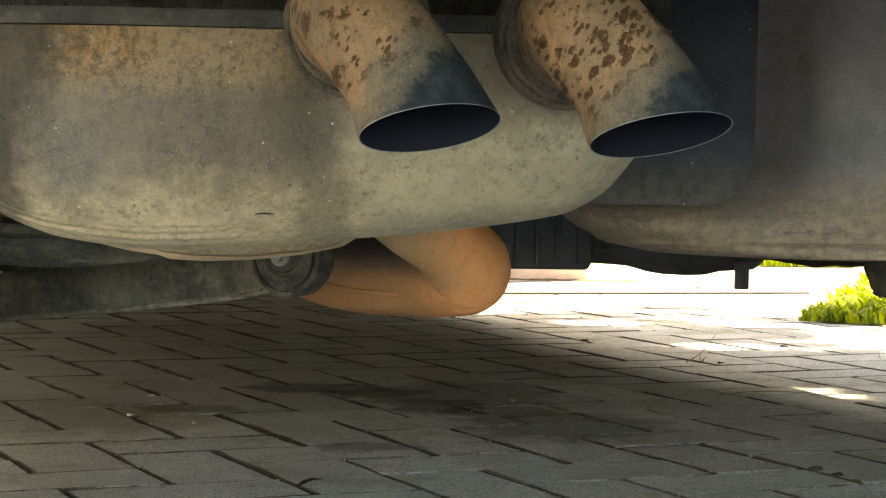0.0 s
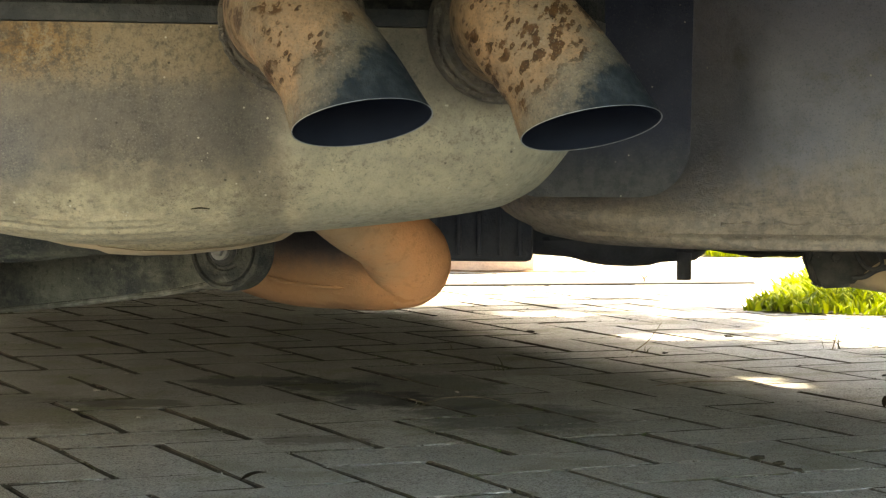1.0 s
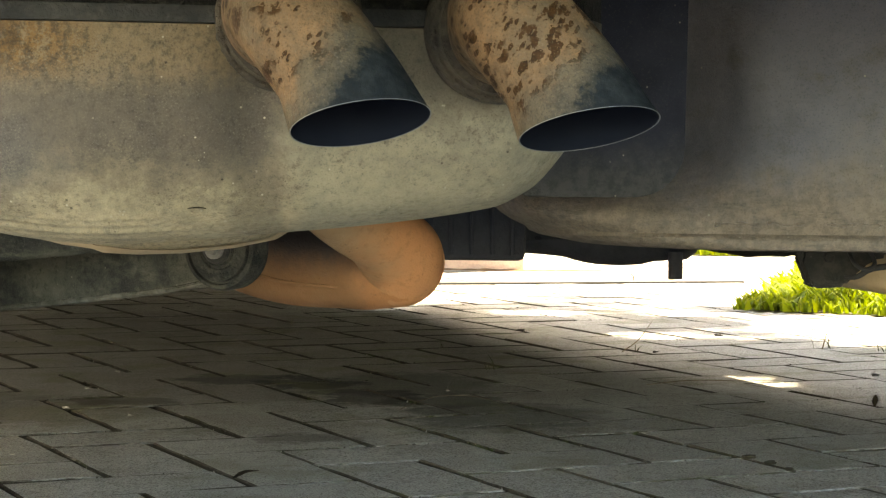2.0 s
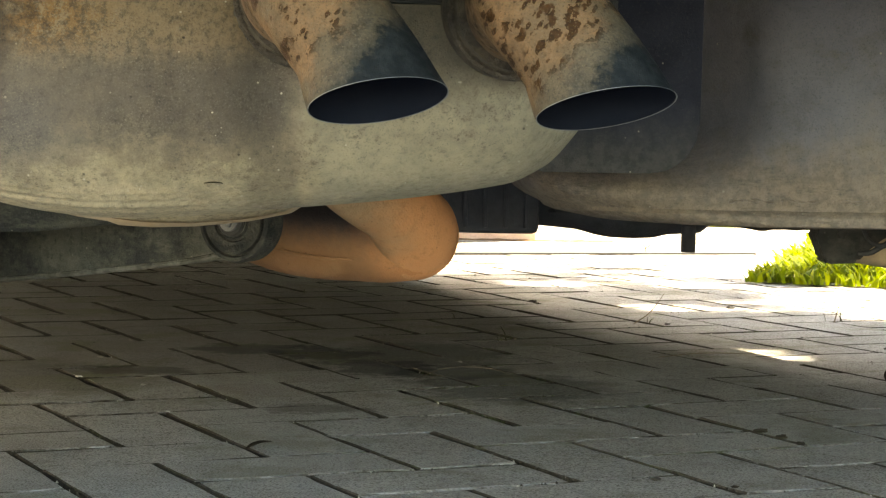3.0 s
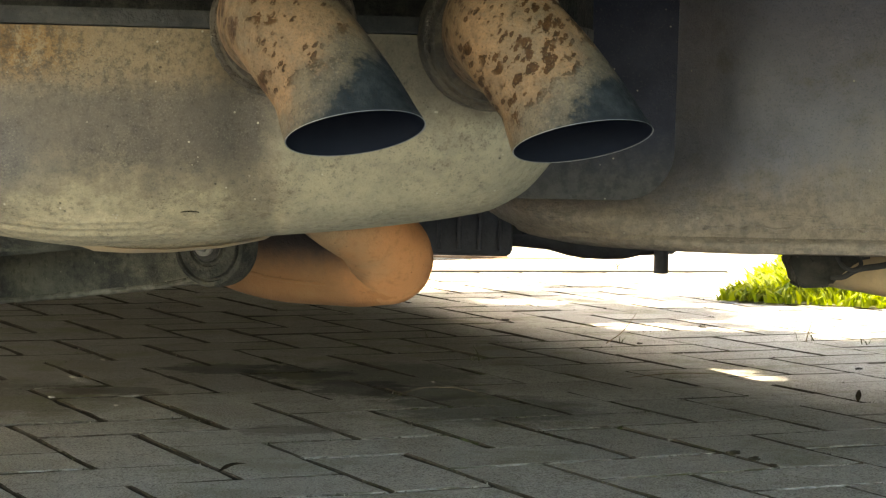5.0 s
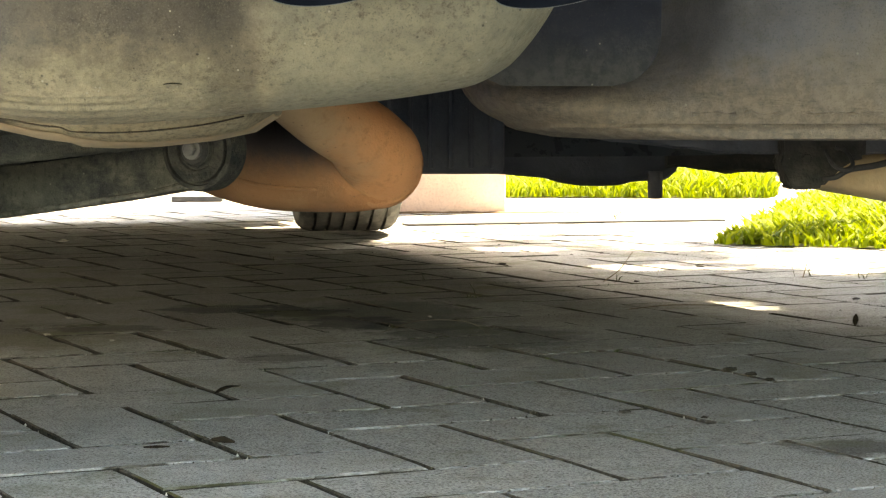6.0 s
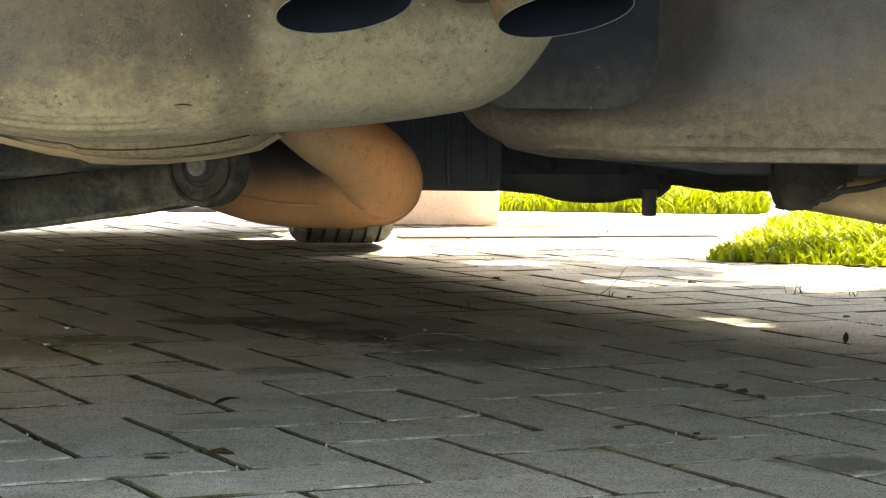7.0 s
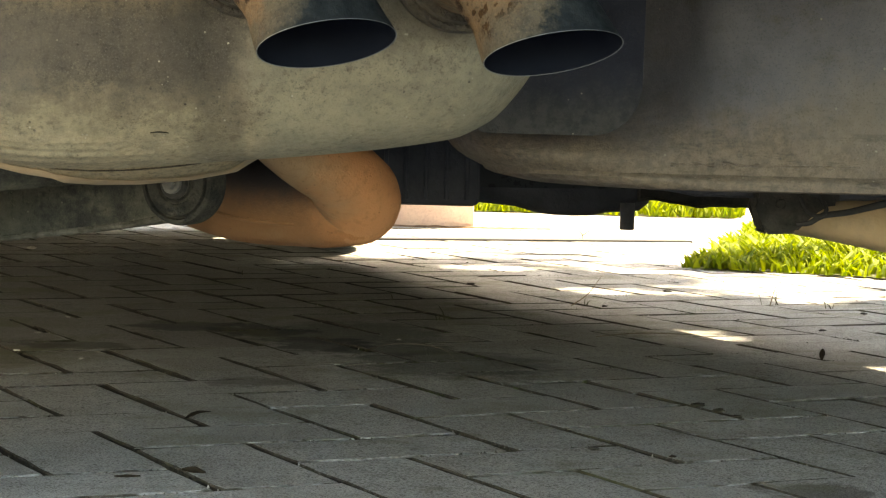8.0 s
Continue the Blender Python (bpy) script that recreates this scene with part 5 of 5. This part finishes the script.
def build_pavers():
    rnd = random.Random(21)
    bm = bmesh.new()
    ys = [-3.8, 0, *np.linspace(2.1, 3.1, 21), 8.4]
    skin(bm, [[Vector((x, float(y), sag(y) - 0.009)) for x in (-4.6, 4.8)] for y in ys], closed=False)
    pavement = tagged(part("pavement", bm, JOINT, smooth=False), "grey concrete block paving in a herringbone bond", "pavement", kind="structure")
    # blocks laid one way have open joints at their ends, those laid the other way along their sides
    # those farther in lie looser
    shapes, meshes = {}, {}
    for n in range(64):
        down, far = n % 2, n // 2 % 2
        tight = rnd.uniform(0.0006, 0.0018) + 0.0010 * far
        loose = rnd.uniform(0.0040, 0.0075) if far else rnd.uniform(0.0022, 0.0044)
        verts, faces = paver_shape(2 * UNIT - (tight if down else loose), UNIT - (loose if down else tight), rnd, down)
        mesh = bpy.data.meshes.new("paver")
        mesh.from_pydata(verts, [], faces)
        for mat in (PAVER, JOINT, CHAMFER, SCUFFED):
            mesh.materials.append(mat)
        kinds = [1] * 14 + [2 if (abs(f.normal.y) > abs(f.normal.x)) == bool(down) else 3 for f in mesh.polygons[14:28]] + [0]
        mesh.polygons.foreach_set("material_index", kinds)
        meshes.setdefault((down, far), []).append(mesh)
        shapes.setdefault((down, far), []).append((verts, faces, kinds))
    rest_v, rest_f, rest_k = [], [], []
    for i in range(-140, 140):
        for j in range(-60, 60):
            for down in (False, True):
                # across by two, or down by two, in each cell of the bond
                across, drop = (i + 2 * j + 1.0, i - 2 * j + 0.5) if not down else (i + 2 * j + 0.5, i - 2 * j + 2.0)
                p = lattice(across, drop)
                if not (-4.2 < p.x < 4.6 and -3.5 < p.y < 8.2) or not any(paved(p.x + dx, p.y + dy) for dx, dy in ((0, 0), (-0.1, 0), (0, 0.1), (0, -0.1))):
                    continue
                turn = TURN + (math.pi / 2 if down else 0)
                m = Matrix.Translation((p.x, p.y, p.z + rnd.uniform(-0.0012, 0.0))) @ Euler((rnd.gauss(0, 0.004), rnd.gauss(0, 0.003), turn + rnd.gauss(0, 0.004))).to_matrix().to_4x4()
                if -0.75 < p.x < 0.95 and 1.25 < p.y < 4.25:
                    ob = new("paver", rnd.choice(meshes[down, p.y > 2.08]))
                    ob.parent, ob.matrix_parent_inverse = pavement, Matrix()
                    ob.matrix_basis = m
                else:
                    k, (verts, faces, kinds) = len(rest_v), rnd.choice(shapes[down, p.y > 2.08])
                    rest_v += [m @ Vector(v) for v in verts]
                    rest_f += [tuple(k + a for a in f) for f in faces]
                    rest_k += kinds
    me = bpy.data.meshes.new("far_pavers")
    me.from_pydata(rest_v, [], rest_f)
    for mat in (PAVER_REST, JOINT, CHAMFER, SCUFFED):
        me.materials.append(mat)
    me.polygons.foreach_set("material_index", rest_k)
    ob = new("far_pavers", me)
    ob.parent = pavement
    tagged(ob, kind="stuff")


def build_grit():
    """Dark crumbs and a few pale ones lodged along the joints."""
    rnd = random.Random(8)
    for name, share, mat, label in (("joint_grit", 0, GRIT, "dark crumbs of soil and moss in the paving joints"), ("pale_grit", 1, PEBBLE, "pale sand grains in the paving joints"),
                                    ("joint_moss", 2, MOSS, "low green moss cushions in the paving joints")):
        verts, faces = [], []
        joints = []
        for i in range(-70, 70):
            for j in range(-35, 35):
                for down in (False, True):
                    a, e = (i + 2 * j, i - 2 * j + down), (i + 2 * j + 2 * (not down), i - 2 * j + 3 * down)
                    joints.append((lattice(*a), lattice(*e), ((20, 90)[down], 3, 46)[share]))
        for a, e, count in joints:
            if not (-0.85 < a.x < 1.0 and 1.2 < a.y < 4.2):
                continue
            for _ in range(count):
                p = a.lerp(e, rnd.random())
                if noise.noise((p.x * 14, p.y * 14, share * 9)) < (-0.12, 0.0, 0.05)[share] or (share == 2 and abs(p.x - 0.08) + 0.4 * abs(p.y - 2.9) > 0.42):
                    continue
                s, k = rnd.uniform(0.0007, 0.0022) * (max(1.0, 0.35 + p.y * 0.38), 0.6, 1.4)[share], len(verts)
                q = (p.x + rnd.gauss(0, 0.0013), p.y + rnd.gauss(0, 0.0013), p.z - 0.0006)
                spin = rnd.uniform(0, 6.28)
                for h in range(5):
                    wide = s * rnd.uniform(0.7, 1.5)
                    verts.append((q[0] + wide * math.cos(spin + h * 1.257), q[1] + wide * math.sin(spin + h * 1.257), q[2] - 0.002))
                verts.append((q[0], q[1], q[2] + s * rnd.uniform(0.1, 0.5)))
                faces += [(k + h, k + (h + 1) % 5, k + 5) for h in range(5)]
        me = bpy.data.meshes.new(name)
        me.from_pydata(verts, [], faces)
        me.materials.append(mat)
        tagged(new(name, me), label, "grit", kind="stuff")


build_pavers()
build_grit()
